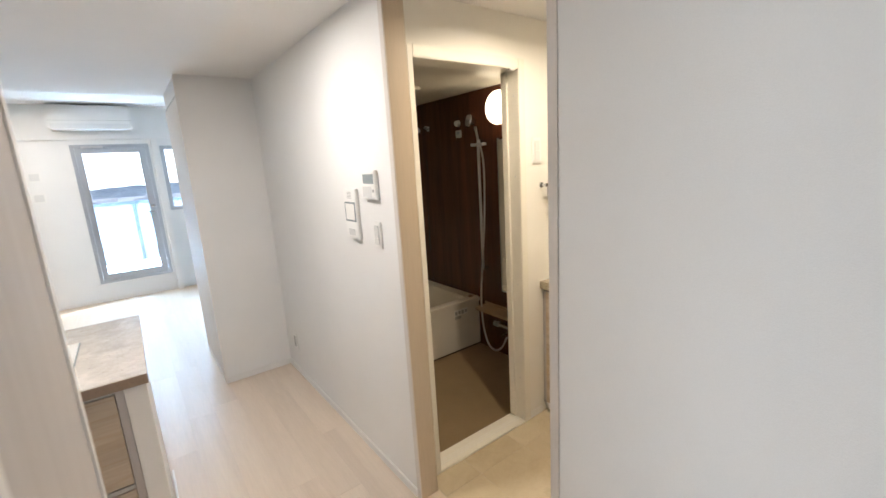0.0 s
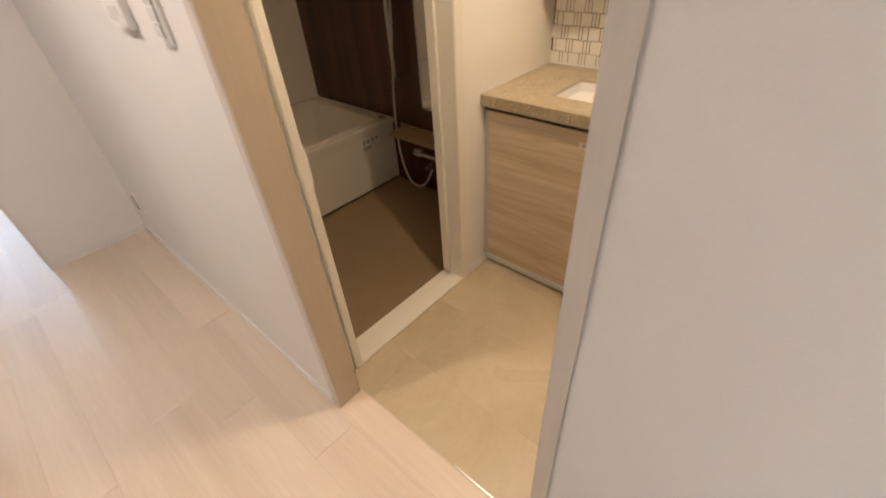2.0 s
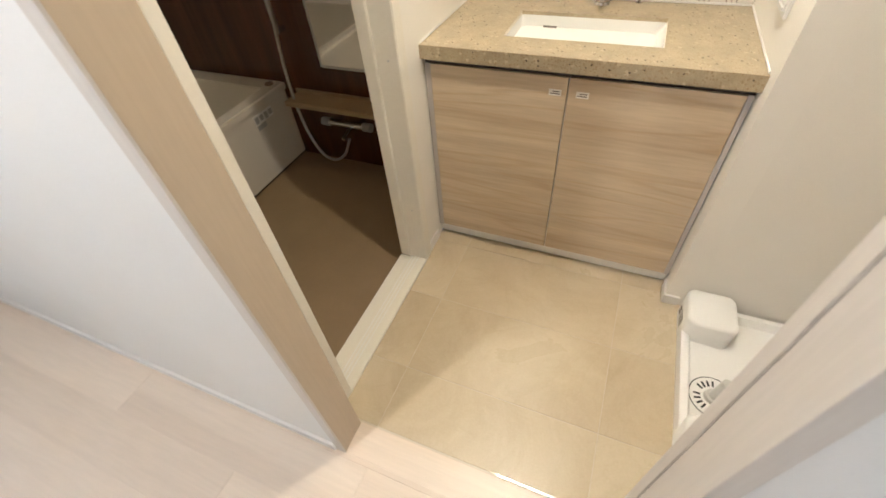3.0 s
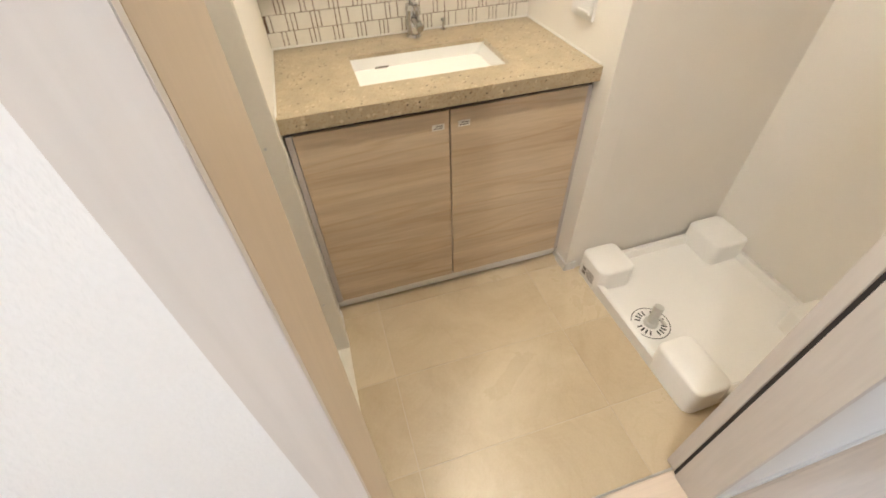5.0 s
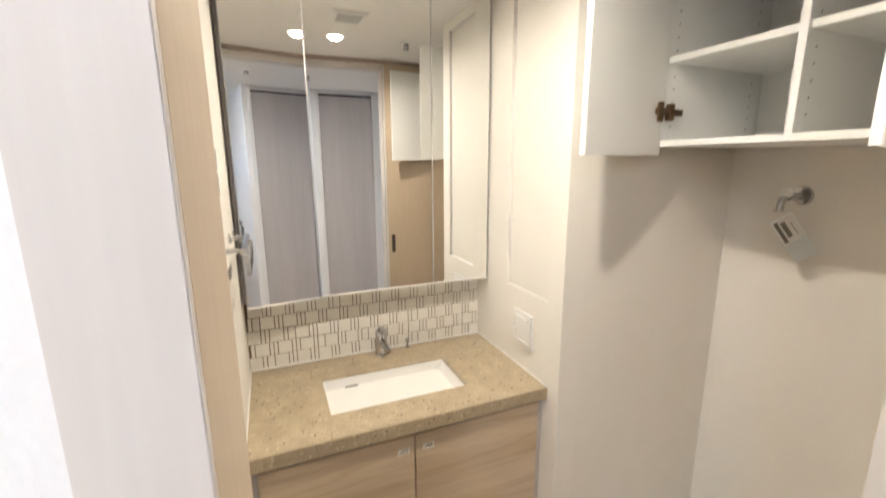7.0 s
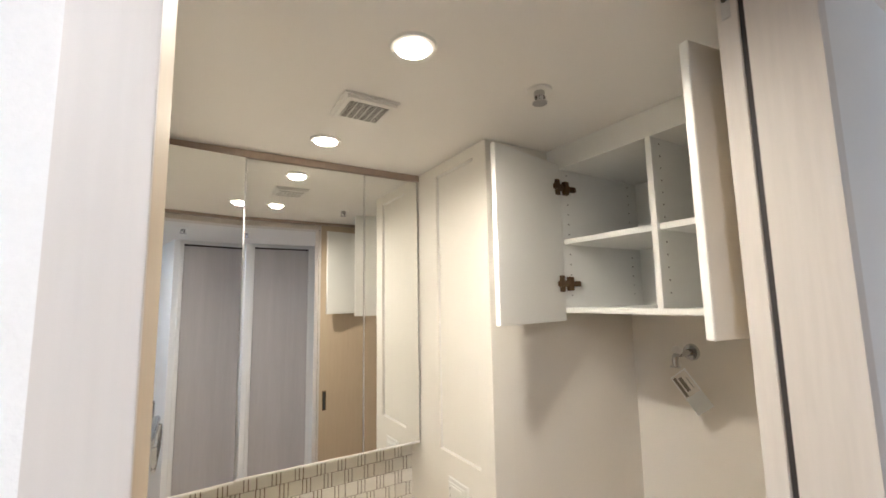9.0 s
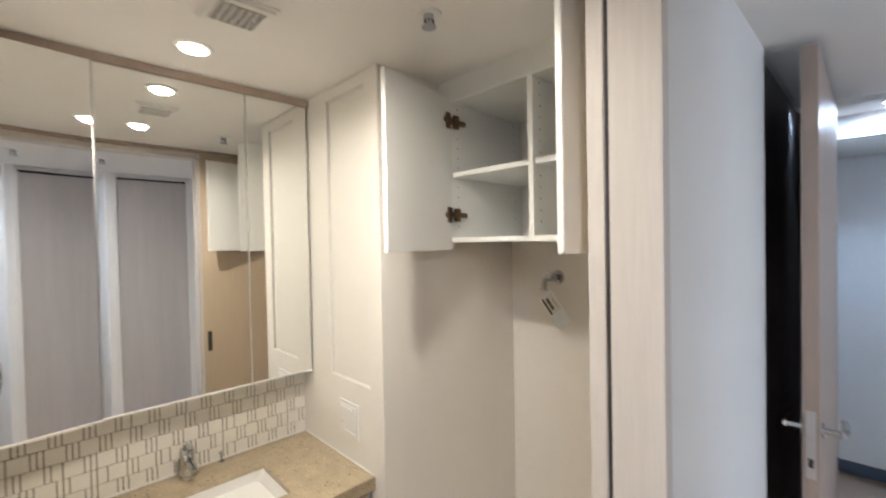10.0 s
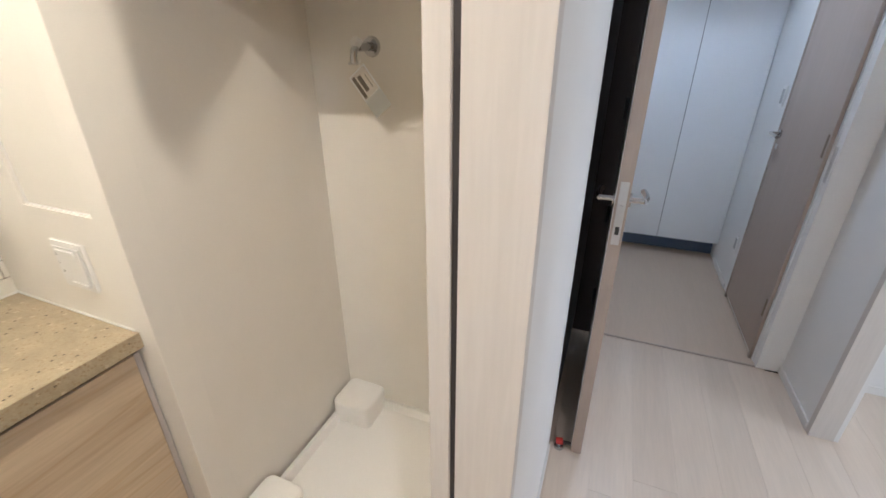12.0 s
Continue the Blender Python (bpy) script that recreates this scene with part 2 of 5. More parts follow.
# ---- mesh helpers ----
def box(bm, x0, x1, y0, y1, z0, z1, bevel=0.0):
    r = bmesh.ops.create_cube(bm, size=1.0, matrix=Matrix.LocRotScale(((x0 + x1) / 2, (y0 + y1) / 2, (z0 + z1) / 2), None, (abs(x1 - x0), abs(y1 - y0), abs(z1 - z0))))
    if bevel:
        edges = {e for v in r["verts"] for e in v.link_edges}
        bmesh.ops.bevel(bm, geom=list(edges), offset=bevel, segments=2, affect="EDGES", clamp_overlap=True)
    return r["verts"]


def boxes(*rows, bevel=0.0):
    bm = bmesh.new()
    for r in rows:
        box(bm, *r, bevel=bevel)
    return bm


def tube(bm, a, b, r0, r1=None, seg=20, caps=True):
    a, b = Vector(a), Vector(b)
    m = Matrix.Translation((a + b) / 2) @ (b - a).to_track_quat("Z", "Y").to_matrix().to_4x4()
    bmesh.ops.create_cone(bm, cap_ends=caps, segments=seg, radius1=r0, radius2=r0 if r1 is None else r1, depth=(b - a).length, matrix=m)


def bent(bm, points, r, seg=10):
    """A smooth pipe through the points."""
    p = [Vector(q) for q in points]
    fine = []
    for i in range(len(p) - 1):
        a, b, c, d = p[max(i - 1, 0)], p[i], p[i + 1], p[min(i + 2, len(p) - 1)]
        for k in range(6):
            t = k / 6
            fine.append(0.5 * (2 * b + (c - a) * t + (2 * a - 5 * b + 4 * c - d) * t * t + (3 * b - a - 3 * c + d) * t ** 3))
    fine.append(p[-1])
    rings = []
    side = None
    for i, q in enumerate(fine):
        way = (fine[min(i + 1, len(fine) - 1)] - fine[max(i - 1, 0)]).normalized()
        if side is None:
            side = way.orthogonal().normalized()
        side = (side - way * side.dot(way)).normalized()
        up = way.cross(side)
        rings.append([bm.verts.new(q + r * (math.cos(2 * math.pi * k / seg) * side + math.sin(2 * math.pi * k / seg) * up)) for k in range(seg)])
    for u, v in zip(rings, rings[1:]):
        for k in range(seg):
            bm.faces.new((u[k], u[(k + 1) % seg], v[(k + 1) % seg], v[k]))
    bm.faces.new(rings[0][::-1])
    bm.faces.new(rings[-1])


def mesh_of(name, bm, material, smooth=False):
    bmesh.ops.recalc_face_normals(bm, faces=bm.faces)
    me = bpy.data.meshes.new(name)
    bm.to_mesh(me)
    bm.free()
    me.materials.append(material)
    if smooth:
        me.polygons.foreach_set("use_smooth", [True] * len(me.polygons))
        me.set_sharp_from_angle(angle=radians(40))
    return me


def part(name, bm, material, parent=None, label="", smooth=False):
    ob = new(name, mesh_of(name, bm, material, smooth))
    if parent:
        ob.parent = parent
        ob.matrix_parent_inverse = Matrix.Translation(-parent.location) if parent.type == "EMPTY" else Matrix()
    return tagged(ob, label)


def thing(name, at, label, category, group=""):
    ob = new(name)
    ob.location = at
    ob.empty_display_size = 0.05
    return tagged(ob, label, category, group)


def structure(name, bm, material, label, category):
    return tagged(part(name, bm, material), label, category, kind="structure")


def hole_box(bm, axis, span, cross, opening, z):
    """A wall slab with an opening in it: span along the wall, cross through it, opening (a, b, z0, z1)."""
    a, b, o0, o1 = opening
    cells = [(span[0], a, z[0], z[1]), (b, span[1], z[0], z[1]), (a, b, z[0], o0), (a, b, o1, z[1])]
    for s0, s1, z0, z1 in cells:
        if s1 - s0 > 1e-4 and z1 - z0 > 1e-4:
            if axis == "y":
                box(bm, cross[0], cross[1], s0, s1, z0, z1)
            else:
                box(bm, s0, s1, cross[0], cross[1], z0, z1)


# ---- plan ----
CORR_Z, WASH_Z, BATH_Z, HALL_Z, ROOM_Z = 2.22, 2.238, 2.08, 2.27, 2.50
FAR = 5.55
DOOR_S, DOOR_N, DOOR_TOP = -0.757, 0.001, 2.19
EAST = 1.498
N_WALL = 0.094
NICHE_S, NICHE_E, PIPE_Y = -1.58, 0.908, -0.853

# corridor east wall, with the washroom doorway
bm = bmesh.new()
box(bm, 0.0, 0.09, -1.62, DOOR_S - 0.03, 0, 2.6)
box(bm, 0.0, 0.09, DOOR_N + 0.03, 1.915, 0, 2.6)
box(bm, 0.0, 0.09, DOOR_S - 0.03, DOOR_N + 0.03, DOOR_TOP + 0.03, 2.6)
structure("wall_corridor_east", bm, WALLPAPER, "white wallpapered corridor wall with a washroom doorway", "wall")
structure("wall_corridor_recess", boxes((0.12, 0.2, -2.585, -1.62, 0, 2.6), (0.0, 0.2, -1.66, -1.62, 0, 2.6)), WALLPAPER, "white wall of the recess behind the open door", "wall")
# very dark brown panel closes the recess beside the open door
structure("wall_dark_panel", boxes((0.004, 0.06, -2.53, -1.664, 0.10, 2.19), bevel=0.002), DARKPANEL, "dark brown panel in the recess behind the open hall door", "panel")
# washroom walls
structure("wall_washroom_east", boxes((EAST, EAST + 0.1, -1.7, N_WALL, 0, 2.5)), WARMWALL, "cream wallpapered wall behind the mirror cabinet", "wall")
bm = bmesh.new()
hole_box(bm, "x", (NICHE_E, EAST), (PIPE_Y - 0.08, PIPE_Y), (0.985, 1.248, 1.138, 2.196), (0, 2.5))
structure("wall_pipe_space", bm, WARMWALL, "cream wallpapered wall beside the vanity", "wall")
structure("wall_niche_east", boxes((NICHE_E, NICHE_E + 0.08, NICHE_S, PIPE_Y - 0.08, 0, 2.5)), WARMWALL, "cream wallpapered wall of the laundry niche", "wall")
structure("wall_niche_south", boxes((0.09, EAST, NICHE_S - 0.1, NICHE_S, 0, 2.5)), WARMWALL, "cream wallpapered end wall of the laundry niche", "wall")
structure("wall_washroom_west", boxes((0.0901, 0.094, -1.59, DOOR_S - 0.032, 0, 2.5)), WARMWALL, "cream wallpapered wall behind the sliding door", "wall")
bm = bmesh.new()
hole_box(bm, "x", (0.0901, EAST), (N_WALL, 0.2), (0.145, 0.855, 0.0, 2.035), (0, 2.5))
structure("wall_bath", bm, WARMWALL, "cream wall between washroom and bathroom", "wall")
structure("ceiling_washroom", boxes((0.09, EAST, -1.59, N_WALL, WASH_Z, WASH_Z + 0.08)), CEILING, "white papered washroom ceiling", "ceiling")
# bathroom
structure("wall_bath_east", boxes((1.44, 1.5, 0.2, 2.0, -0.1, BATH_Z + 0.1)), REDWOOD, "dark red-brown wood-look bathroom wall panel", "wall")
structure("wall_bath_north", boxes((0.03, 1.44, 2.0, 2.06, -0.1, BATH_Z + 0.1)), BATHWALL, "cream bathroom wall panel behind the tub", "wall")
structure("wall_bath_west", boxes((0.092, 0.115, 0.2, 2.0, -0.1, BATH_Z + 0.1)), BATHWALL, "cream bathroom wall panel", "wall")
structure("ceiling_bath", boxes((0.115, 1.44, 0.2, 2.0, BATH_Z, BATH_Z + 0.05)), BATHWALL, "cream plastic bathroom ceiling", "ceiling")
structure("floor_bath", boxes((0.115, 1.44, 0.2, 2.0, -0.12, -0.05)), BATHFLOOR, "brown-beige textured bathroom floor", "floor")
# west wall of the corridor with a doorway, and the room behind it
WX, CLOSET_N = -1.012, -0.415
bm = boxes((WX - 0.1, WX, -1.12, CLOSET_N, 0, 2.6), (WX - 0.1, WX, -2.535, -2.117, 0, 2.6), (WX - 0.1, WX, -2.117, -1.12, 2.19, 2.6))
structure("wall_corridor_west", bm, WALLPAPER, "white wallpapered corridor wall with flush doors", "wall")
structure("wall_side_room", boxes((-3.2, WX - 0.1, -2.6, -2.525, 0, 2.6), (-3.3, -3.2, -2.6, -2.0, 0, 2.6), (-3.3, -3.2, -0.9, FAR, 0, 2.6), (-3.3, -3.2, -2.0, -0.9, 0, 0.9), (-3.3, -3.2, -2.0, -0.9, 2.1, 2.6), (-3.2, WX - 0.1, CLOSET_N - 0.1, CLOSET_N, 0, 2.6)), WALLPAPER, "white wallpapered side room walls", "wall")
# living room
bm = bmesh.new()
hole_box(bm, "x", (-3.2, -0.46), (FAR, FAR + 0.14), (-1.31, -0.50, 0.245, 2.03), (0, 2.6))
hole_box(bm, "x", (-0.46, 1.6), (FAR, FAR + 0.14), (-0.38, 1.0, 1.12, 2.0), (0, 2.6))
structure("wall_living_north", bm, WALLPAPER, "white wall with a glazed balcony door and a window", "wall")
structure("wall_living_beam", boxes((-3.2, 1.6, FAR - 0.03, FAR - 0.001, 2.09, ROOM_Z)), WALLPAPER, "white beam above the balcony door", "beam")
structure("wall_closet_block", boxes((-0.48, 0.09, 1.915, 2.75, 0, 2.6)), WALLPAPER, "white wallpapered storage block at the corridor end", "wall")
structure("wall_living_east", boxes((1.6, 1.7, 2.06, FAR + 0.14, 0, 2.6), (0.09, 1.6, 2.062, 2.16, 0, 2.6)), WALLPAPER, "white living room wall", "wall")
structure("ceiling_corridor", boxes((-3.2, 0.0, -2.533, 2.82, CORR_Z, 2.62)), CEILING, "white papered corridor and kitchen ceiling", "ceiling")
structure("ceiling_recess", boxes((0.0005, 0.2, -2.585, -1.6205, CORR_Z, 2.62)), CEILING, "white ceiling of the recess behind the open door", "ceiling")
structure("ceiling_living", boxes((-3.2, 1.6, 2.82, FAR, ROOM_Z, 2.62)), CEILING, "white living room ceiling", "ceiling")
# hall behind the open door
structure("wall_hall", boxes((-0.985, -0.905, -4.3, -2.585, 0, 2.6), (0.0, 0.08, -4.3, -2.585, 0, 2.6), (-0.985, 0.08, -4.4, -4.3, 0, 2.6)), WALLPAPER, "white wallpapered hall walls", "wall")
structure("ceiling_hall", boxes((-0.905, 0.0, -4.3, -2.525, HALL_Z, 2.62)), CEILING, "white hall ceiling", "ceiling")
structure("wall_hall_bulkhead", boxes((-0.904, -0.001, -3.885, -3.11, 2.148, HALL_Z)), WALLPAPER, "white dropped ceiling box in front of the shoe cabinet", "bulkhead")
structure("floor_hall", boxes((-0.95, 0.1, -4.3, -2.525, -0.1, -0.004)), HALLTILE, "beige wood-look hall floor in bluish light", "floor")
structure("floor_base", boxes((-3.2, 0.1, -2.525, FAR, -0.1, -0.0014), (0.1, 1.6, 2.06, FAR, -0.1, -0.0014)), FLOORWOOD, "pale wooden floor under the boards", "floor")
structure("ground_balcony", boxes((-3.2, 2.0, FAR + 0.14, 7.0, -0.1, 0.05)), GROUT, "pale balcony floor", "balcony")
# ---- joinery of the openings and skirting ----
def lining(name, label, pieces, material=PALE_OAK):
    return [tagged(part(name, boxes(p, bevel=0.0004), material), label, "door frame", kind="structure") for p in pieces]


lining("door_frame_washroom", "pale whitewashed oak lining of the washroom doorway",
       [(-0.0025, 0.003, DOOR_N, DOOR_N + 0.0298, 0, DOOR_TOP), (-0.0025, 0.086, DOOR_S - 0.0298, DOOR_S, 0, DOOR_TOP), (-0.0025, 0.094, DOOR_S - 0.0298, DOOR_N + 0.0298, DOOR_TOP + 0.0005, DOOR_TOP + 0.0298)])
# tan colour paints the warm, shaded look of this pale lining's reveal
lining("door_frame_washroom_reveal", "oak reveal of the washroom doorway, tanned for warm shade", [(0.003, 0.094, DOOR_N, DOOR_N + 0.0298, 0, DOOR_TOP)], TAN_OAK)
structure("trim_door_gap", boxes((0.0865, 0.0955, DOOR_S - 0.05, DOOR_S - 0.006, 0, 2.2)), SHADOWLINE, "dark strip for the shaded gap between door lining and sliding door", "trim")
structure("trim_door_sill", boxes((0.0, 0.0975, DOOR_S, DOOR_N, -0.02, 0.0), bevel=0.001), FLOORWOOD, "pale wooden sill board in the washroom doorway", "sill")
structure("trim_sill_joint", boxes((0.098, 0.1015, -1.0, DOOR_N + 0.08, -0.02, -0.002)), SHADOWLINE, "dark joint between sill and tiles", "trim")
structure("trim_floor_rail", boxes((0.102, 0.108, -0.95, -0.45, -0.01, 0.0015)), STEEL, "steel floor guide of the sliding door", "rail")
lining("door_frame_hall", "white painted hall door frame",
       [(WX - 0.02, -0.909, -2.60, -2.533, 0, 2.2), (WX - 0.02, 0.06, -2.60, -2.533, 2.2005, 2.26)], TRIM)
lining("door_frame_side_room", "pale oak lining of the side room doorway",
       [(WX - 0.083, WX + 0.004, -2.145, -2.115, 0, 2.16), (WX - 0.083, WX + 0.004, -1.125, -1.09, 0, 2.16), (WX - 0.083, WX + 0.004, -2.145, -1.09, 2.1605, 2.19)])
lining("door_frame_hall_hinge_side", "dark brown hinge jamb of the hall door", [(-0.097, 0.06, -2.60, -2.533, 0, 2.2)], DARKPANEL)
# pale strip paints the frame edge that hall light catches
lining("door_frame_hall_stop", "thin pale strip painting the frame edge lit from the hall", [(-0.110, -0.0975, -2.60, -2.540, 0, 2.2)], TRIM)
structure("trim_threshold_hall", boxes((-0.909, -0.105, -2.549, -2.540, -0.02, 0.0005)), TAUPE, "thin grey threshold strip at the hall door", "trim")
H_B, T_B = 0.045, 0.008
for row in [(-T_B, 0.0, DOOR_N + 0.03, 1.915 - T_B), (-T_B, 0.0, -1.62, DOOR_S - 0.03), (-0.48, 0.0, 1.915 - T_B, 1.915), (-0.48 - T_B, -0.48, 1.907, 2.75),
            (0.857, 0.965, N_WALL - T_B, N_WALL), (NICHE_E - T_B, NICHE_E, -0.90, PIPE_Y + T_B), (NICHE_E - T_B, 0.98, PIPE_Y, PIPE_Y + T_B),
            (WX, WX + T_B, -2.533, -2.145), (-0.905, -0.897, -3.84, -3.4), (-3.2, -0.46, FAR - T_B, FAR), (-2.9, WX - 0.1, -2.525, -2.525 + T_B)]:
    structure("baseboard", boxes((*row, 0.0, H_B), bevel=0.002), TRIM, "low white painted skirting board", "skirting")
structure("trim_block_corner", boxes((-0.492, -0.481, 1.908, 1.920, 0, 2.215)), TRIM, "thin white corner bead of the storage block", "trim")
structure("trim_block_rail", boxes((-0.484, -0.481, 1.95, 2.74, 2.08, 2.10)), GREYPLASTIC, "thin grey sliding rail on the storage block", "trim")
structure("door_closet", boxes((-0.489, -0.4812, 1.93, 2.74, 0.05, 2.08), bevel=0.002), PALE_OAK, "pale flush closet door on the storage block", "door")

# flush closet door in the corridor's west wall
for y0, y1 in ((-0.945, -0.484),):
    d = thing("closet_door", (WX, (y0 + y1) / 2, 0), "tall grey-beige flush door in a white frame", "door")
    part("door_panel", boxes((WX + 0.002, WX + 0.008, y0, y1, 0.02, 2.172), bevel=0.002), GREYDOOR, d)
    part("top_gap", boxes((WX + 0.0005, WX + 0.006, y0, y1, 2.173, 2.187)), SHADOWLINE, d, "dark strip for the shaded gap over the door")
    for s in (y0 - 0.030, y1 + 0.002):
        part("frame_post", boxes((WX + 0.0005, WX + 0.012, s, s + 0.028, 0.0, 2.19), bevel=0.002), TRIM, d)
    part("frame_head", boxes((WX + 0.0005, WX + 0.012, y0 - 0.03, y1 + 0.03, 2.1905, 2.21), bevel=0.002), TRIM, d)


# ---- washroom ----
CY0, CY1 = PIPE_Y, N_WALL
vanity = thing("vanity_cabinet", (1.2, -0.37, 0), "light ash wood-look two-door vanity cabinet under a stone counter", "cabinet")
part("carcass", boxes((1.004, EAST - 0.01, CY0 + 0.004, CY1 - 0.004, 0.06, 0.793)), CABWHITE, vanity)
part("top_rail", boxes((0.992, 1.003, CY0 + 0.004, CY1 - 0.004, 0.776, 0.7945)), SHADOWLINE, vanity, "dark shadow rail under the counter")
part("side_filler", boxes((0.988, 1.003, CY1 - 0.022, CY1 - 0.004, 0.06, 0.7755)), GREYDOOR, vanity)
part("side_filler", boxes((0.988, 1.003, CY0 + 0.004, CY0 + 0.018, 0.06, 0.7755)), GREYDOOR, vanity)
part("toe_kick", boxes((1.012, 1.03, CY0 + 0.004, CY1 - 0.004, 0.004, 0.056)), PLASTIC, vanity, "white recessed toe kick")
part("toe_trim", boxes((0.998, 1.011, CY0 + 0.004, CY1 - 0.004, 0.028, 0.062), bevel=0.002), PLASTIC, vanity, "white strip under the doors")
for y0, y1, ys in ((-0.3755, CY1 - 0.024, -0.341), (CY0 + 0.02, -0.3795, -0.422)):
    d = part("door", boxes((0.985, 1.0035, y0, y1, 0.067, 0.7745), bevel=0.0015), VANITYWOOD, vanity)
    s = part("sticker", boxes((0.984, 0.9849, ys - 0.019, ys + 0.019, 0.716, 0.736)), LABELPAPER, d, "small white instruction sticker")
    for k in range(2):
        part("print", boxes((0.9835, 0.9839, ys - 0.014, ys + 0.014 - 0.006 * k, 0.721 + 0.007 * k, 0.724 + 0.007 * k)), INK, d)

# counter with a rectangular cut-out
BX0, BX1, BY0, BY1 = 1.089, 1.326, -0.610, -0.143
bm = bmesh.new()
for r in ((0.967, BX0, CY0, CY1), (BX1, EAST - 0.008, CY0, CY1), (BX0, BX1, CY0, BY0), (BX0, BX1, BY1, CY1)):
    box(bm, *r, 0.795, 0.8385)
bmesh.ops.remove_doubles(bm, verts=bm.verts, dist=0.0005)
counter = thing("vanity_countertop", (1.24, -0.37, 0.795), "beige speckled engineered stone countertop on the vanity", "countertop")
part("slab", bm, STONE, counter)
part("front_edge", boxes((0.9645, 0.9668, CY0, CY1, 0.795, 0.838)), STONE, counter)
for r in ((0.975, EAST - 0.01, CY1 - 0.004, CY1), (0.975, EAST - 0.01, CY0, CY0 + 0.004), (EAST - 0.017, EAST - 0.008, CY0 + 0.005, CY1 - 0.005)):
    part("sealant", boxes((*r, 0.839, 0.845), bevel=0.001), PLASTIC, counter, "white silicone joint")

bm = bmesh.new()
top = [(BX0 + 0.001, BY0 + 0.001), (BX1 - 0.001, BY0 + 0.001), (BX1 - 0.001, BY1 - 0.001), (BX0 + 0.001, BY1 - 0.001)]
low = [(1.118, -0.47), (1.294, -0.47), (1.294, -0.166), (1.118, -0.166)]
def basin_ring(f, z, rad):
    """Rounded rectangle between the rim and the basin's floor."""
    x0, x1 = top[0][0] + (low[0][0] - top[0][0]) * f, top[1][0] + (low[1][0] - top[1][0]) * f
    y0, y1 = top[0][1] + (low[0][1] - top[0][1]) * f, top[2][1] + (low[2][1] - top[2][1]) * f
    ring = []
    for cx, cy, a in ((x1 - rad, y1 - rad, 0), (x0 + rad, y1 - rad, 90), (x0 + rad, y0 + rad, 180), (x1 - rad, y0 + rad, 270)):
        for k in range(6):
            t = radians(a + 18 * k)
            ring.append(bm.verts.new((cx + rad * math.cos(t), cy + rad * math.sin(t), z)))
    return ring


rings = [basin_ring(*q) for q in ((-0.02, 0.809, 0.010), (0.0, 0.800, 0.012), (0.05, 0.790, 0.018), (0.16, 0.772, 0.024), (0.36, 0.748, 0.028), (0.58, 0.724, 0.030), (0.80, 0.703, 0.032), (0.95, 0.693, 0.034), (1.10, 0.690, 0.034))]
for u, v in zip(rings, rings[1:]):
    for k in range(len(u)):
        bm.faces.new((u[k], u[(k + 1) % len(u)], v[(k + 1) % len(u)], v[k]))
bm.faces.new(rings[-1])
basin = thing("washbasin", (1.21, -0.37, 0.69), "white rectangular undermount ceramic washbasin", "basin")
part("bowl", bm, CERAMIC, basin, smooth=True)
bm = bmesh.new()
tube(bm, (1.27, -0.27, 0.691), (1.27, -0.27, 0.695), 0.022)
part("drain", bm, CHROME, basin, "round chrome drain", smooth=True)
lab = part("label", boxes((1.3135, 1.3145, -0.268, -0.222, 0.760, 0.772)), LABELPAPER, basin, "small white sticker in the basin")
lab2 = part("label_bar", boxes((1.3135, 1.3145, -0.268, -0.222, 0.7722, 0.781)), INK, basin, "dark printed bar")

tap = thing("basin_mixer_tap", (1.462, -0.388, 0.82), "short polished chrome single-lever basin tap", "tap")
bm = bmesh.new()
tube(bm, (1.462, -0.388, 0.82), (1.462, -0.388, 0.828), 0.027, 0.025)
tube(bm, (1.462, -0.388, 0.828), (1.462, -0.388, 0.905), 0.0225)
part("body", bm, CHROME, tap, smooth=True)
bm = bmesh.new()
bent(bm, [(1.462, -0.388, 0.872), (1.43, -0.389, 0.880), (1.395, -0.390, 0.876), (1.372, -0.391, 0.866)], 0.013)
part("spout", bm, CHROME, tap, smooth=True)
bm = bmesh.new()
tube(bm, (1.462, -0.388, 0.905), (1.462, -0.388, 0.922), 0.024, 0.021)
box(bm, 1.405, 1.478, -0.398, -0.378, 0.922, 0.934, bevel=0.004)
part("lever", bm, CHROME, tap, smooth=True)
bm = bmesh.new()
tube(bm, (1.439, -0.388, 0.845), (1.436, -0.388, 0.845), 0.012)
part("label", bm, LABELPAPER, tap, "round white sticker")
knob = thing("drain_pull_knob", (1.488, -0.505, 0.82), "small chrome drain pull knob behind the basin", "knob")
bm = bmesh.new()
tube(bm, (1.488, -0.505, 0.82), (1.488, -0.505, 0.85), 0.004)
tube(bm, (1.488, -0.505, 0.85), (1.488, -0.505, 0.858), 0.009, 0.007)
tube(bm, (1.488, -0.505, 0.82), (1.488, -0.505, 0.823), 0.010)
part("stem", bm, CHROME, knob, smooth=True)

basin.location.z += 0.0185
for o in (tap, knob):
    o.location += Vector((-0.020, -0.005, 0.0185))

# mirror cabinet with three doors
MX = 1.396
mir = thing("mirror_cabinet", (1.45, -0.37, 1.1), "three-door mirrored wall cabinet, one end door ajar, over the vanity", "cabinet")
part("carcass", boxes((MX + 0.0225, EAST - 0.0005, CY0 + 0.006, CY1 - 0.004, 1.126, 2.209)), CABWHITE, mir)
part("top_trim", boxes((MX - 0.008, EAST - 0.0005, CY0 + 0.003, CY1 - 0.003, 2.2095, 2.236)), TAUPE, mir, "brown strip between cabinet and ceiling")
part("side_strip", boxes((MX + 0.004, MX + 0.022, CY1 - 0.012, CY1 - 0.004, 1.130, 2.209)), GREYDOOR, mir)


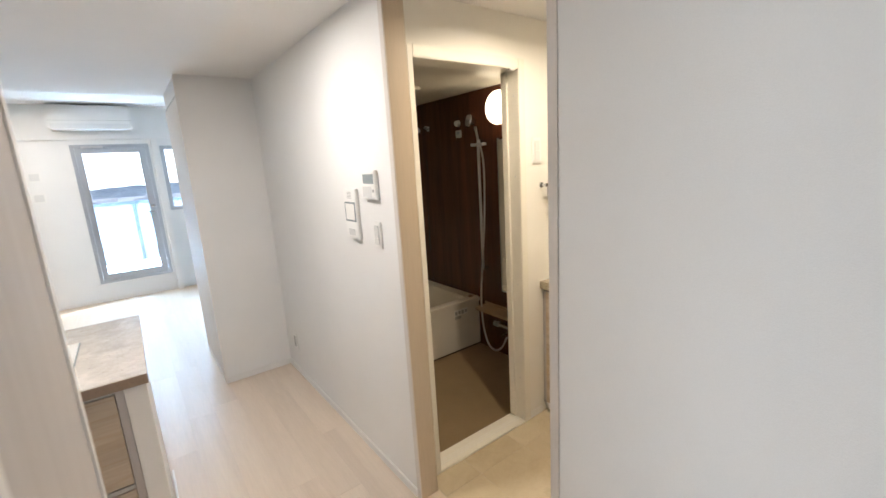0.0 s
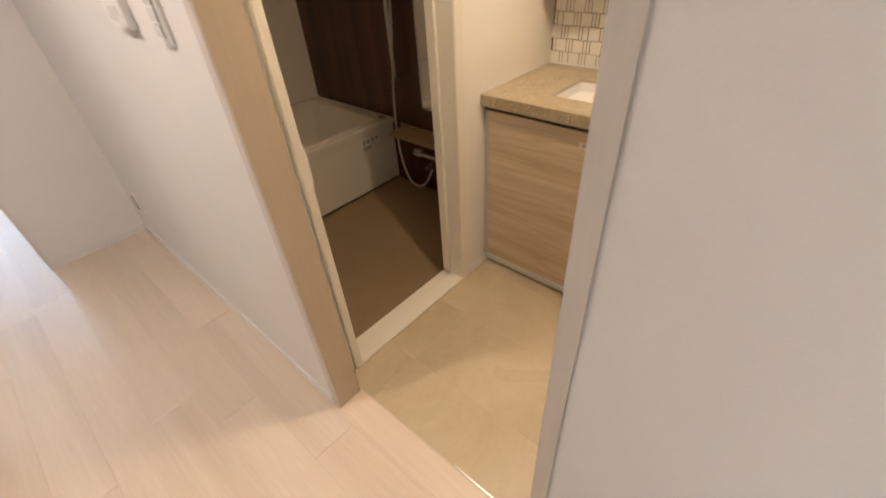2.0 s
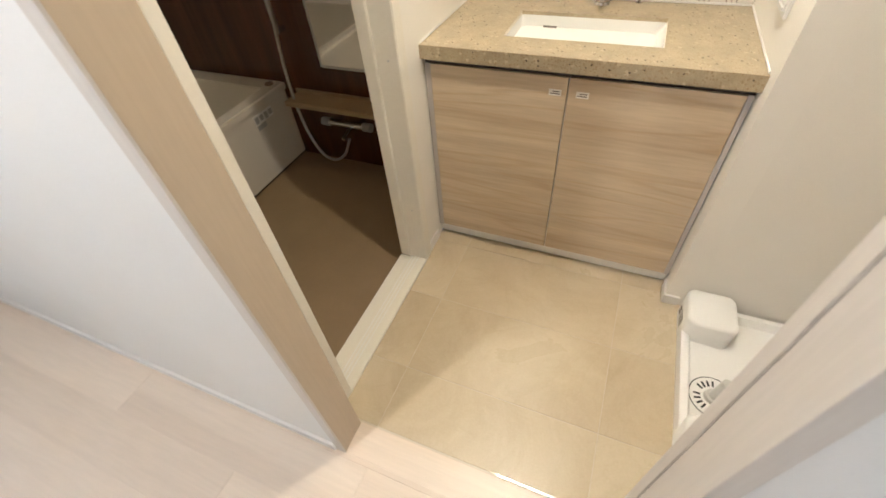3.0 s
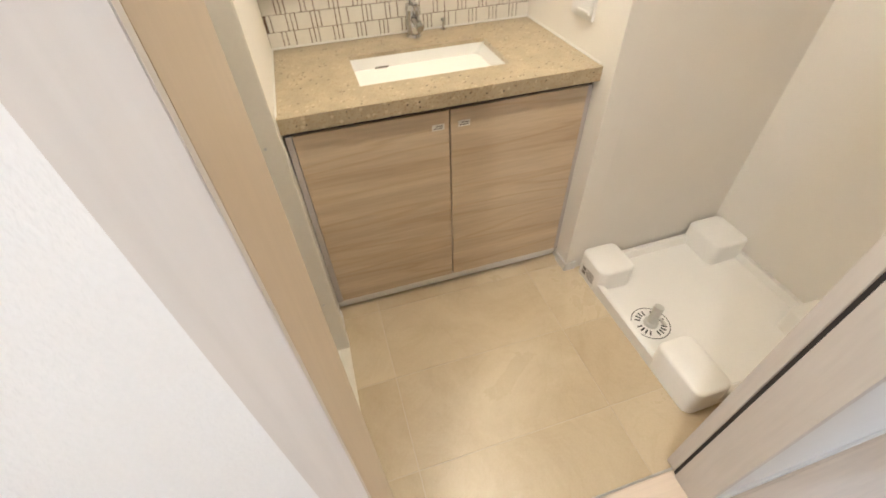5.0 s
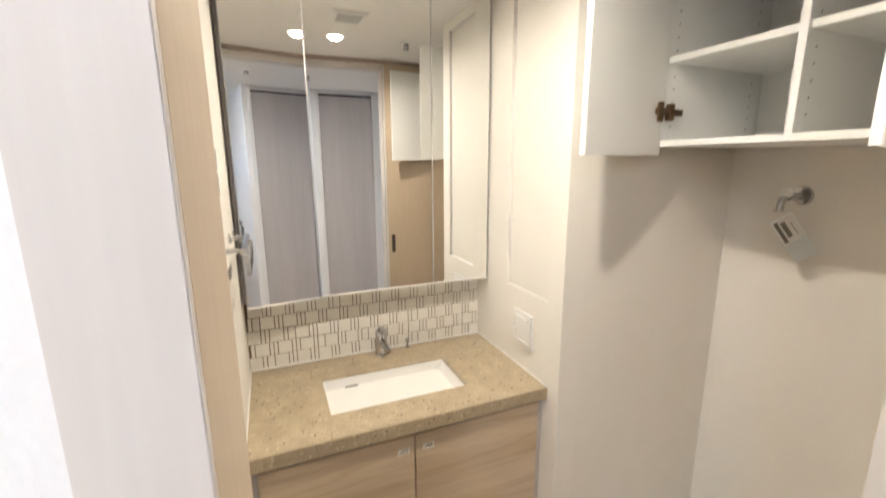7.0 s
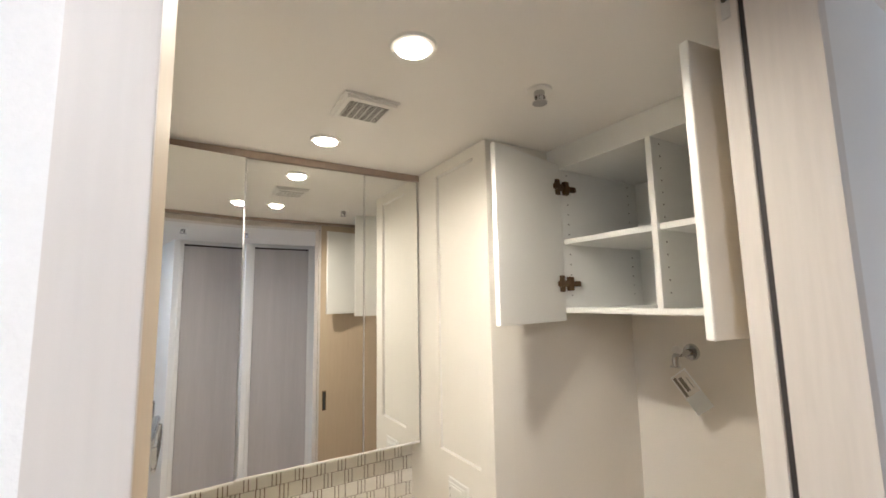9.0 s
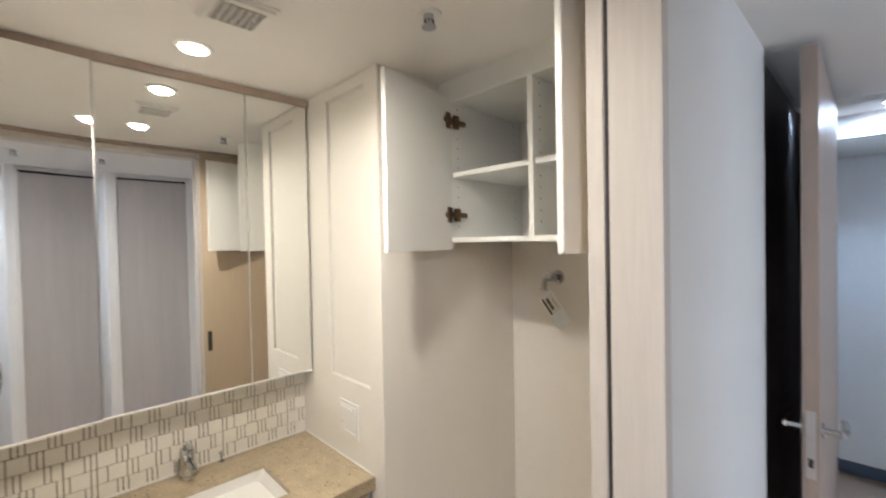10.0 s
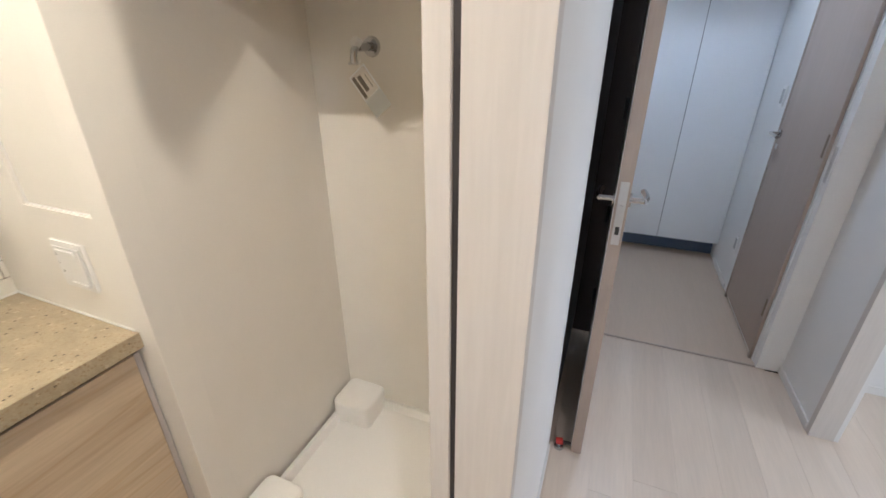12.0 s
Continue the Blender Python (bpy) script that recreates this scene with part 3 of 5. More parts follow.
def mirror_door(width):
    """A mirror door hinged at its origin, reaching along +y, facing -x."""
    d = part("door", boxes((0.0035, 0.0205, 0.0, width, 1.122, 2.208), bevel=0.001), CABWHITE, mir, "white-edged mirror door")
    glass = part("mirror", boxes((0.0, 0.0032, 0.0015, width - 0.0015, 1.1285, 2.2065)), MIRROR, d, "plain mirror glass")
    edge = part("bottom_edge", boxes((-0.0015, 0.0032, 0.0, width, 1.120, 1.1283), bevel=0.0006), PLASTIC, d, "thin white bottom edge")
    side = part("side_edge", boxes((-0.0006, 0.0034, -0.0012, 0.0012, 1.1285, 2.207)), STEEL, d, "thin steel side edge")
    return d


for y0, y1, ajar in ((-0.161, CY1 - 0.018, 6.3), (-0.601, -0.165, 0.0), (CY0 + 0.010, -0.605, 0.0)):
    d = mirror_door(y1 - y0)
    d.matrix_parent_inverse = Matrix()
    d.matrix_local = Matrix.Translation(-mir.location) @ pose(MX - (0.012 if ajar else 0.0), y0, 0, 0, 0, ajar)

# inspection panel, switches
ins = thing("inspection_panel", (1.116, PIPE_Y - 0.07, 1.14), "tall cream inspection panel set in the pipe wall", "panel")
part("panel", boxes((0.991, 1.243, PIPE_Y - 0.030, PIPE_Y - 0.009, 1.142, 2.190), bevel=0.0015), WARMWALL, ins)
for r in ((0.9852, 0.9885, 1.1382, 2.1958), (1.2445, 1.2478, 1.1382, 2.1958), (0.9887, 1.2443, 1.1382, 1.1405), (0.9887, 1.2443, 2.1915, 2.1958)):
    part("rim", boxes((r[0], r[1], PIPE_Y - 0.045, PIPE_Y - 0.006, r[2], r[3])), TRIM, ins)
part("backing", boxes((0.986, 1.247, PIPE_Y - 0.078, PIPE_Y - 0.046, 1.1385, 2.1955)), CABWHITE, ins)
plate = thing("socket_plate", (1.115, PIPE_Y, 1.0), "white plastic covered socket plate above the counter", "socket")
part("plate", boxes((1.052, 1.180, PIPE_Y + 0.0005, PIPE_Y + 0.009, 0.932, 1.066), bevel=0.004), PLASTIC, plate)
part("cover", boxes((1.064, 1.168, PIPE_Y + 0.0095, PIPE_Y + 0.014, 0.948, 1.052), bevel=0.003), PLASTIC, plate)
part("cover_lip", boxes((1.082, 1.150, PIPE_Y + 0.0145, PIPE_Y + 0.019, 1.034, 1.044), bevel=0.001), PLASTIC, plate)
part("cover_lip", boxes((1.066, 1.128, PIPE_Y + 0.0145, PIPE_Y + 0.019, 0.951, 0.959), bevel=0.001), PLASTIC, plate)
for x, z in ((1.158, 1.028), (1.158, 1.005), (1.152, 0.982)):
    part("contact_hole", boxes((x - 0.0012, x + 0.0012, PIPE_Y + 0.0142, PIPE_Y + 0.0146, z - 0.0035, z + 0.0035)), INK, plate)
nsk = thing("socket_plate", (0.44, NICHE_S, 1.485), "white double socket plate on the laundry niche wall", "socket")
part("plate", boxes((0.398, 0.475, NICHE_S + 0.0005, NICHE_S + 0.008, 1.425, 1.548), bevel=0.003), PLASTIC, nsk)
part("insert", boxes((0.414, 0.459, NICHE_S + 0.0085, NICHE_S + 0.011, 1.441, 1.532), bevel=0.001), CERAMIC, nsk)
for z in (1.463, 1.505):
    for x in (0.430, 0.443):
        part("slot", boxes((x - 0.0013, x + 0.0013, NICHE_S + 0.0112, NICHE_S + 0.0118, z - 0.001, z + 0.009)), BLACK, nsk)
    bm = bmesh.new()
    tube(bm, (0.4365, NICHE_S + 0.0112, z - 0.010), (0.4365, NICHE_S + 0.0118, z - 0.010), 0.0028, seg=10)
    part("earth_hole", bm, BLACK, nsk)


def wall_switch(at, normal, w, h, rockers, label):
    """A switch plate; normal is -x or -y."""
    x, y, z = at
    s = thing("light_switch", at, label, "switch")
    def slab(name, u0, u1, v0, v1, d0, d1, mat):
        if normal == "-y":
            part(name, boxes((x + u0, x + u1, y - d1, y - d0, z + v0, z + v1), bevel=0.002), mat, s)
        else:
            part(name, boxes((x - d1, x - d0, y + u0, y + u1, z + v0, z + v1), bevel=0.002), mat, s)
    slab("plate", -w / 2, w / 2, -h / 2, h / 2, 0.0005, 0.008, PLASTIC)
    for k in range(rockers):
        step = (h - 0.03) / rockers
        v = -h / 2 + 0.015 + k * step
        slab("rocker", -w * 0.28, w * 0.28, v + 0.001, v + step - 0.001, 0.0085, 0.013, CERAMIC)
    return s


wall_switch((0.945, N_WALL, 1.580), "-y", 0.072, 0.135, 2, "white two-rocker light switch beside the bathroom door")
wall_switch((0.0, 0.186, 1.25), "-x", 0.07, 0.118, 3, "white three-rocker light switch on the corridor wall")
wall_switch((0.0, 1.68, 0.27), "-x", 0.07, 0.118, 1, "white socket plate low on the corridor wall")

ring = thing("towel_ring", (1.085, N_WALL, 1.39), "square chrome towel ring on the washroom wall", "towel ring")
for x in (0.985, 1.185):
    bm = bmesh.new()
    tube(bm, (x, N_WALL, 1.392), (x, N_WALL - 0.006, 1.392), 0.015)
    tube(bm, (x, N_WALL - 0.006, 1.392), (x, N_WALL - 0.042, 1.392), 0.007)
    part("bracket", bm, CHROME, ring, smooth=True)
part("bar", boxes((0.965, 1.205, N_WALL - 0.054, N_WALL - 0.040, 1.383, 1.402), bevel=0.003), CHROME, ring)
bm = bmesh.new()
for r in ((0.972, 0.980, 1.337, 1.3825), (1.190, 1.198, 1.337, 1.3825), (0.972, 1.198, 1.328, 1.3365)):
    box(bm, r[0], r[1], N_WALL - 0.060, N_WALL - 0.050, r[2], r[3], bevel=0.002)
part("loop", bm, CHROME, ring)

# sliding door, pushed open along the wall
slide = thing("sliding_door", (0.112, -1.13, 0), "pale oak-look sliding door pushed open beside the doorway", "door")
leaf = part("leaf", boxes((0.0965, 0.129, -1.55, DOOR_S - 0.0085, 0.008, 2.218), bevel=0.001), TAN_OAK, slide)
part("edge_strip", boxes((0.0965, 0.129, DOOR_S - 0.0083, DOOR_S - 0.004, 0.008, 2.218), bevel=0.0015), PALE_OAK, slide, "pale front edge of the door")
part("finger_pull", boxes((0.1290, 0.1298, -0.812, -0.786, 0.99, 1.115), bevel=0.001), BRONZE, leaf, "dark bronze recessed finger pull")
part("finger_pull_well", boxes((0.1299, 0.1302, -0.808, -0.790, 0.996, 1.109)), BLACK, leaf)
bm = bmesh.new()
box(bm, 0.106, 0.120, DOOR_S - 0.0038, DOOR_S - 0.002, 2.150, 2.205, bevel=0.003)
part("latch_plate", bm, STEEL, leaf, "small steel plate high on the door edge")
bm = bmesh.new()
tube(bm, (0.113, DOOR_S - 0.0018, 2.185), (0.113, DOOR_S - 0.001, 2.185), 0.005)
part("latch_hole", bm, BLACK, leaf)
structure("trim_sliding_rail", boxes((0.0965, 0.135, -1.58, DOOR_N, 2.221, 2.237), bevel=0.002), TAUPE, "brown top rail of the sliding door", "rail")

# washing machine pan
PX0, PX1, PY0, PY1 = 0.225, 0.893, -1.583, -0.905
pan = thing("washing_machine_pan", (0.56, -1.24, 0), "white plastic washing machine drain pan on the floor", "drain pan")
bm = bmesh.new()


def loop(x0, x1, y0, y1, z, r, n=5):
    """One ring of a rounded rectangle."""
    out = []
    for cx, cy, a in ((x1 - r, y1 - r, 0), (x0 + r, y1 - r, 90), (x0 + r, y0 + r, 180), (x1 - r, y0 + r, 270)):
        for k in range(n):
            t = radians(a + 90 * k / (n - 1))
            out.append(bm.verts.new((cx + r * math.cos(t), cy + r * math.sin(t), z)))
    return out


rings = [loop(PX0, PX1, PY0, PY1, 0.001, 0.03), loop(PX0, PX1, PY0, PY1, 0.050, 0.03), loop(PX0 + 0.006, PX1 - 0.006, PY0 + 0.006, PY1 - 0.006, 0.055, 0.028),
         loop(PX0 + 0.022, PX1 - 0.022, PY0 + 0.022, PY1 - 0.022, 0.055, 0.02), loop(PX0 + 0.035, PX1 - 0.035, PY0 + 0.035, PY1 - 0.035, 0.026, 0.03), loop(PX0 + 0.2, PX1 - 0.2, PY0 + 0.25, PY1 - 0.2, 0.018, 0.05)]
for u, v in zip(rings, rings[1:]):
    for k in range(len(u)):
        bm.faces.new((u[k], u[(k + 1) % len(u)], v[(k + 1) % len(u)], v[k]))
bm.faces.new(rings[-1])
part("tray", bm, PANPLASTIC, pan, smooth=True)
for x0, x1, y0, y1 in ((PX0 - 0.002, PX0 + 0.20, PY1 - 0.135, PY1 + 0.002), (PX1 - 0.155, PX1 + 0.002, PY1 - 0.15, PY1 + 0.002), (PX1 - 0.175, PX1 + 0.002, PY0, PY0 + 0.165), (PX0 - 0.002, PX0 + 0.18, PY0, PY0 + 0.15)):
    bm = bmesh.new()
    rr = [loop(x0, x1, y0, y1, 0.004, 0.03), loop(x0, x1, y0, y1, 0.112, 0.03), loop(x0 + 0.003, x1 - 0.003, y0 + 0.003, y1 - 0.003, 0.118, 0.028), loop(x0 + 0.010, x1 - 0.010, y0 + 0.010, y1 - 0.010, 0.122, 0.024)]
    for u, v in zip(rr, rr[1:]):
        for k in range(len(u)):
            bm.faces.new((u[k], u[(k + 1) % len(u)], v[(k + 1) % len(u)], v[k]))
    bm.faces.new(rr[-1])
    part("corner_block", bm, PANPLASTIC, pan, smooth=True)
sticker = part("sticker", boxes((0.775, 0.862, PY1 + 0.0022, PY1 + 0.0028, 0.022, 0.078)), LABELPAPER, pan, "printed instruction sticker on the corner block")
for k in range(5):
    part("print", boxes((0.782 + 0.0, 0.822 + 0.006 * (k % 3), PY1 + 0.003, PY1 + 0.0034, 0.030 + 0.009 * k, 0.034 + 0.009 * k)), INK, pan)
for k in range(2):
    part("print", boxes((0.835, 0.858, PY1 + 0.003, PY1 + 0.0034, 0.028 + 0.02 * k, 0.043 + 0.02 * k)), INK, pan)
DX, DY = 0.545, -1.005
bm = bmesh.new()
tube(bm, (DX, DY, 0.022), (DX, DY, 0.030), 0.068, 0.066, 36)
drain = part("drain_cover", bm, PANPLASTIC, pan, smooth=True)
bm = bmesh.new()
for k in range(36):
    a, b = 2 * math.pi * k / 36, 2 * math.pi * (k + 1) / 36
    q = [(DX + r * math.cos(t), DY + r * math.sin(t), 0.0305) for t, r in ((a, 0.070), (b, 0.070), (b, 0.067), (a, 0.067))]
    bm.faces.new([bm.verts.new(p) for p in q])
part("seam", bm, BLACK, drain, "dark seam round the drain cover")
for k in range(20):
    a = 2 * math.pi * k / 20
    bm = bmesh.new()
    vs = box(bm, 0.036, 0.056, -0.003, 0.003, 0.0302, 0.0312)
    bmesh.ops.transform(bm, matrix=Matrix.Translation((DX, DY, 0)) @ pose(0, 0, 0, 0, 0, math.degrees(a)), verts=bm.verts)
    if k % 5 != 4:
        part("slot", bm, BLACK, drain)
bm = bmesh.new()
tube(bm, (DX, DY, 0.03), (DX, DY, 0.042), 0.027, 0.024)
tube(bm, (DX, DY, 0.040), (DX + 0.008, DY - 0.014, 0.112), 0.0165, 0.0175)
part("hose_elbow", bm, PALEGREY, drain, "pale grey plastic drain stub", smooth=True)
bm = bmesh.new()
box(bm, DX - 0.045, DX - 0.014, DY - 0.020, DY - 0.012, 0.062, 0.074, bevel=0.002)
part("hose_clip", bm, PALEGREY, drain)

# laundry tap with its paper tag
lt = thing("laundry_tap", (0.655, NICHE_S, 1.49), "chrome laundry tap on the niche wall", "tap")
bm = bmesh.new()
tube(bm, (0.655, NICHE_S, 1.50), (0.655, NICHE_S + 0.010, 1.50), 0.030, 0.026, 28)
part("rose", bm, CHROME, lt, smooth=True)
bm = bmesh.new()
tube(bm, (0.655, NICHE_S + 0.01, 1.50), (0.665, NICHE_S + 0.06, 1.498), 0.012)
bent(bm, [(0.665, NICHE_S + 0.055, 1.50), (0.669, NICHE_S + 0.075, 1.492), (0.671, NICHE_S + 0.08, 1.475), (0.671, NICHE_S + 0.08, 1.455)], 0.0105)
part("spout", bm, CHROME, lt, smooth=True)
bm = bmesh.new()
tube(bm, (0.667, NICHE_S + 0.06, 1.506), (0.670, NICHE_S + 0.075, 1.515), 0.017, 0.014)
part("handle", bm, PLASTIC, lt, "pale plastic handle", smooth=True)
bm = bmesh.new()
box(bm, 0.651, 0.691, NICHE_S + 0.076, NICHE_S + 0.084, 1.450, 1.458, bevel=0.002)
part("stopper_ring", bm, STEEL, lt)
lt.location += Vector((0.022, 0, -0.010))
tag = thing("paper_tag", (0.67, NICHE_S + 0.085, 1.40), "white printed paper tag hanging from the laundry tap", "tag")
rot = Matrix.Translation((0.643, NICHE_S + 0.088, 1.372)) @ pose(0, 0, 0, 0, 38, 0)
for nm, r, mt in (("card", (-0.030, 0.030, 0, 0.0008, -0.015, 0.062), LABELPAPER), ("sleeve", (-0.034, 0.034, -0.0012, -0.0004, -0.075, 0.066), FROST),
                  ("print", (0.016, 0.027, 0.0010, 0.0014, -0.012, 0.058), INK), ("print", (-0.004, 0.010, 0.0010, 0.0014, 0.0, 0.05), INK), ("print", (-0.020, -0.016, 0.0010, 0.0014, 0.0, 0.04), GREYPLASTIC)):
    bm = boxes(r)
    bmesh.ops.transform(bm, matrix=rot, verts=bm.verts)
    part(nm, bm, mt, tag)
bm = bmesh.new()
bent(bm, [(0.671, NICHE_S + 0.08, 1.455), (0.672, NICHE_S + 0.086, 1.445), (0.672, NICHE_S + 0.089, 1.432)], 0.0012, 6)
part("string", bm, PLASTIC, tag)

# open wall cabinet in the laundry niche
X0, X1, Y0, Y1, Z0, Z1, T = 0.135, 0.862, NICHE_S + 0.002, -1.128, 1.642, 2.176, 0.018
cab = thing("wall_cabinet", ((X0 + X1) / 2, Y0, Z0), "white open-doored wall cabinet above the laundry niche", "cabinet")
for r in ((X0, X0 + T, Y0, Y1, Z0, Z1), (X1 - T, X1, Y0, Y1, Z0, Z1)):
    part("side", boxes(r, bevel=0.001), CABWHITE, cab)
part("bottom", boxes((X0 + T, X1 - T, Y0, Y1, Z0, Z0 + T), bevel=0.001), CABWHITE, cab)
part("top", boxes((X0 + T, X1 - T, Y0, Y1, Z1 - 0.024, Z1), bevel=0.001), CABWHITE, cab)
part("back", boxes((X0 + T, X1 - T, Y0, Y0 + 0.006, Z0 + T, Z1 - 0.024)), CABWHITE, cab)
part("divider", boxes((0.489, 0.507, Y0 + 0.006, Y1, Z0 + T, Z1 - 0.024), bevel=0.001), CABWHITE, cab)
for a, b in ((X0 + T, 0.489), (0.507, X1 - T)):
    part("shelf", boxes((a, b, Y0 + 0.006, Y1 - 0.012, 1.880, 1.898), bevel=0.001), CABWHITE, cab)
part("top_filler", boxes((X0, X1, Y1 - 0.03, Y1 - 0.012, Z1, WASH_Z)), CABWHITE, cab)
part("side_filler", boxes((X1, NICHE_E, Y1 - 0.03, Y1 - 0.012, Z0, WASH_Z)), CABWHITE, cab)
holes = bmesh.new()
for xs, way in ((X1 - T, -1), (0.489, -1), (0.507, 1), (X0 + T, 1)):
    for ys in (Y1 - 0.04, Y0 + 0.06):
        for k in range(13):
            z = Z0 + 0.06 + 0.036 * k
            tube(holes, (xs, ys, z), (xs + way * 0.0008, ys, z), 0.0026, seg=8)
tagged(part("peg_holes", holes, INK, cab), kind="stuff")
for hx, free, hinge_side in ((0.848, (0.776, -0.780), 1), (0.148, (0.200, -0.787), -1)):
    a, b = Vector((hx, Y1 + 0.002)), Vector(free)
    u = (b - a).normalized()
    w = Vector((u.y, -u.x))
    m = Matrix(((u.x, w.x, 0, a.x), (u.y, w.y, 0, a.y), (0, 0, 1, 0), (0, 0, 0, 1)))
    bm = boxes((0.0, (b - a).length, -0.009, 0.009, 1.616, 2.168), bevel=0.0015)
    bmesh.ops.transform(bm, matrix=m, verts=bm.verts)
    door = part("door", bm, CABWHITE, cab)
    for z in (1.742, 2.082):
        bm = bmesh.new()
        face = -0.0095 if (w.x > 0) == (hinge_side > 0) else 0.0095
        box(bm, 0.010, 0.034, min(face, face * 1.9), max(face, face * 1.9), z - 0.028, z + 0.028, bevel=0.002)
        box(bm, -0.006, 0.05, min(face * 1.2, face * 2.6), max(face * 1.2, face * 2.6), z - 0.010, z + 0.010, bevel=0.003)
        bmesh.ops.transform(bm, matrix=m, verts=bm.verts)
        part("hinge", bm, BRONZE, door, "dark nickel cup hinge")
        bm = bmesh.new()
        px = X1 - T - 0.001 if hinge_side > 0 else X0 + T + 0.001
        sgn = -hinge_side
        box(bm, min(px, px + sgn * 0.012), max(px, px + sgn * 0.012), Y1 - 0.075, Y1 + 0.002, z - 0.009, z + 0.009, bevel=0.002)
        box(bm, min(px, px + sgn * 0.016), max(px, px + sgn * 0.016), Y1 - 0.035, Y1 - 0.012, z - 0.024, z + 0.024, bevel=0.002)
        part("hinge_plate", bm, BRONZE, cab, "dark nickel hinge plate")

# ceiling fittings
for p in LAMPS:
    d = thing("downlight", (p[0], p[1], WASH_Z), "round lit warm downlight in the washroom ceiling", "lamp", "washroom downlights")
    bm = bmesh.new()
    tube(bm, (p[0], p[1], WASH_Z), (p[0], p[1], WASH_Z - 0.006), 0.052, 0.049, 36)
    part("ring", bm, PLASTIC, d, smooth=True)
    bm = bmesh.new()
    tube(bm, (p[0], p[1], WASH_Z - 0.0062), (p[0], p[1], WASH_Z - 0.009), 0.038, 0.036, 36)
    part("diffuser", bm, LAMPGLOW, d, "glowing diffuser")
vent = thing("ceiling_vent", (0.882, -0.411, WASH_Z), "square white ventilation grille in the washroom ceiling", "vent")
VX, VY = 0.882, -0.411
part("frame", boxes((VX - 0.080, VX + 0.080, VY - 0.080, VY + 0.080, WASH_Z - 0.006, WASH_Z - 0.0005), bevel=0.003), PLASTIC, vent)
part("body", boxes((VX - 0.072, VX + 0.072, VY - 0.072, VY + 0.072, WASH_Z - 0.014, WASH_Z - 0.0062), bevel=0.003), PLASTIC, vent)
part("backing", boxes((VX - 0.050, VX + 0.050, VY - 0.056, VY + 0.056, WASH_Z - 0.0155, WASH_Z - 0.0142)), DARKPANEL, vent, "dark gaps")
for k in range(7):
    y = VY - 0.054 + 0.018 * k
    part("slat", boxes((VX - 0.050, VX + 0.050, y - 0.0015, y + 0.0015, WASH_Z - 0.0168, WASH_Z - 0.0157)), PLASTIC, vent)
for k in range(13):
    x = VX - 0.048 + 0.008 * k
    part("slat", boxes((x - 0.0011, x + 0.0011, VY - 0.056, VY + 0.056, WASH_Z - 0.0166, WASH_Z - 0.0157)), PLASTIC, vent)
sp = thing("sprinkler_head", (0.567, -0.778, WASH_Z), "small chrome sprinkler head in the washroom ceiling", "sprinkler")
bm = bmesh.new()
tube(bm, (0.567, -0.778, WASH_Z), (0.567, -0.778, WASH_Z - 0.005), 0.034, 0.031, 28)
part("rose", bm, PLASTIC, sp, smooth=True)
bm = bmesh.new()
tube(bm, (0.567, -0.778, WASH_Z - 0.005), (0.567, -0.778, WASH_Z - 0.02), 0.014)
tube(bm, (0.567, -0.778, WASH_Z - 0.034), (0.567, -0.778, WASH_Z - 0.037), 0.019)
for a in (0, 120, 240):
    c, s = 0.013 * math.cos(radians(a)), 0.013 * math.sin(radians(a))
    tube(bm, (0.567 + c, -0.778 + s, WASH_Z - 0.018), (0.567 + c, -0.778 + s, WASH_Z - 0.035), 0.003, seg=8)
part("head", bm, CHROME, sp, smooth=True)

# the corridor has a sprinkler of the same make
sp2 = copy_thing(sp, Matrix.Translation((-0.415, -0.347, CORR_Z)))
tagged(sp2, "small chrome sprinkler head in the corridor ceiling", "sprinkler")

# ---- bathroom ----
fr = thing("bath_door_frame", (0.5, 0.14, 0), "ivory plastic bathroom door frame with a raised sill", "door frame")
for x0, x1 in ((0.146, 0.176), (0.806, 0.854)):
    part("post", boxes((x0, x1, N_WALL - 0.014, 0.205, 0.004, 2.034), bevel=0.003), FRAMEWHITE, fr)
    c = x1 if x0 < 0.5 else x0
    s = 1 if x0 < 0.5 else -1
    part("stop", boxes((min(c, c + s * 0.012), max(c, c + s * 0.012), 0.155, 0.195, 0.02, 1.98), bevel=0.002), FRAMEWHITE, fr)
    for z in (0.28, 0.85, 1.45, 1.86):
        bm = bmesh.new()
        tube(bm, (c + s * 0.0002, N_WALL + 0.022, z), (c + s * 0.0012, N_WALL + 0.022, z), 0.0035, seg=10)
        part("screw", bm, STEEL, fr)
part("head", boxes((0.176, 0.806, N_WALL - 0.014, 0.205, 1.982, 2.034), bevel=0.003), FRAMEWHITE, fr)
part("head_catch", boxes((0.745, 0.785, N_WALL - 0.017, N_WALL + 0.012, 1.973, 1.983), bevel=0.002), PLASTIC, fr, "small white catch under the head")
part("sill", boxes((0.146, 0.854, N_WALL - 0.012, 0.16, 0.0005, 0.012), bevel=0.002), FRAMEWHITE, fr)
part("sill_track", boxes((0.176, 0.806, 0.161, 0.205, -0.05, 0.006), bevel=0.002), FRAMEWHITE, fr)
for k in range(3):
    part("sill_groove", boxes((0.176, 0.806, 0.118 + 0.014 * k, 0.121 + 0.014 * k, 0.0122, 0.0135)), PLASTIC, fr)

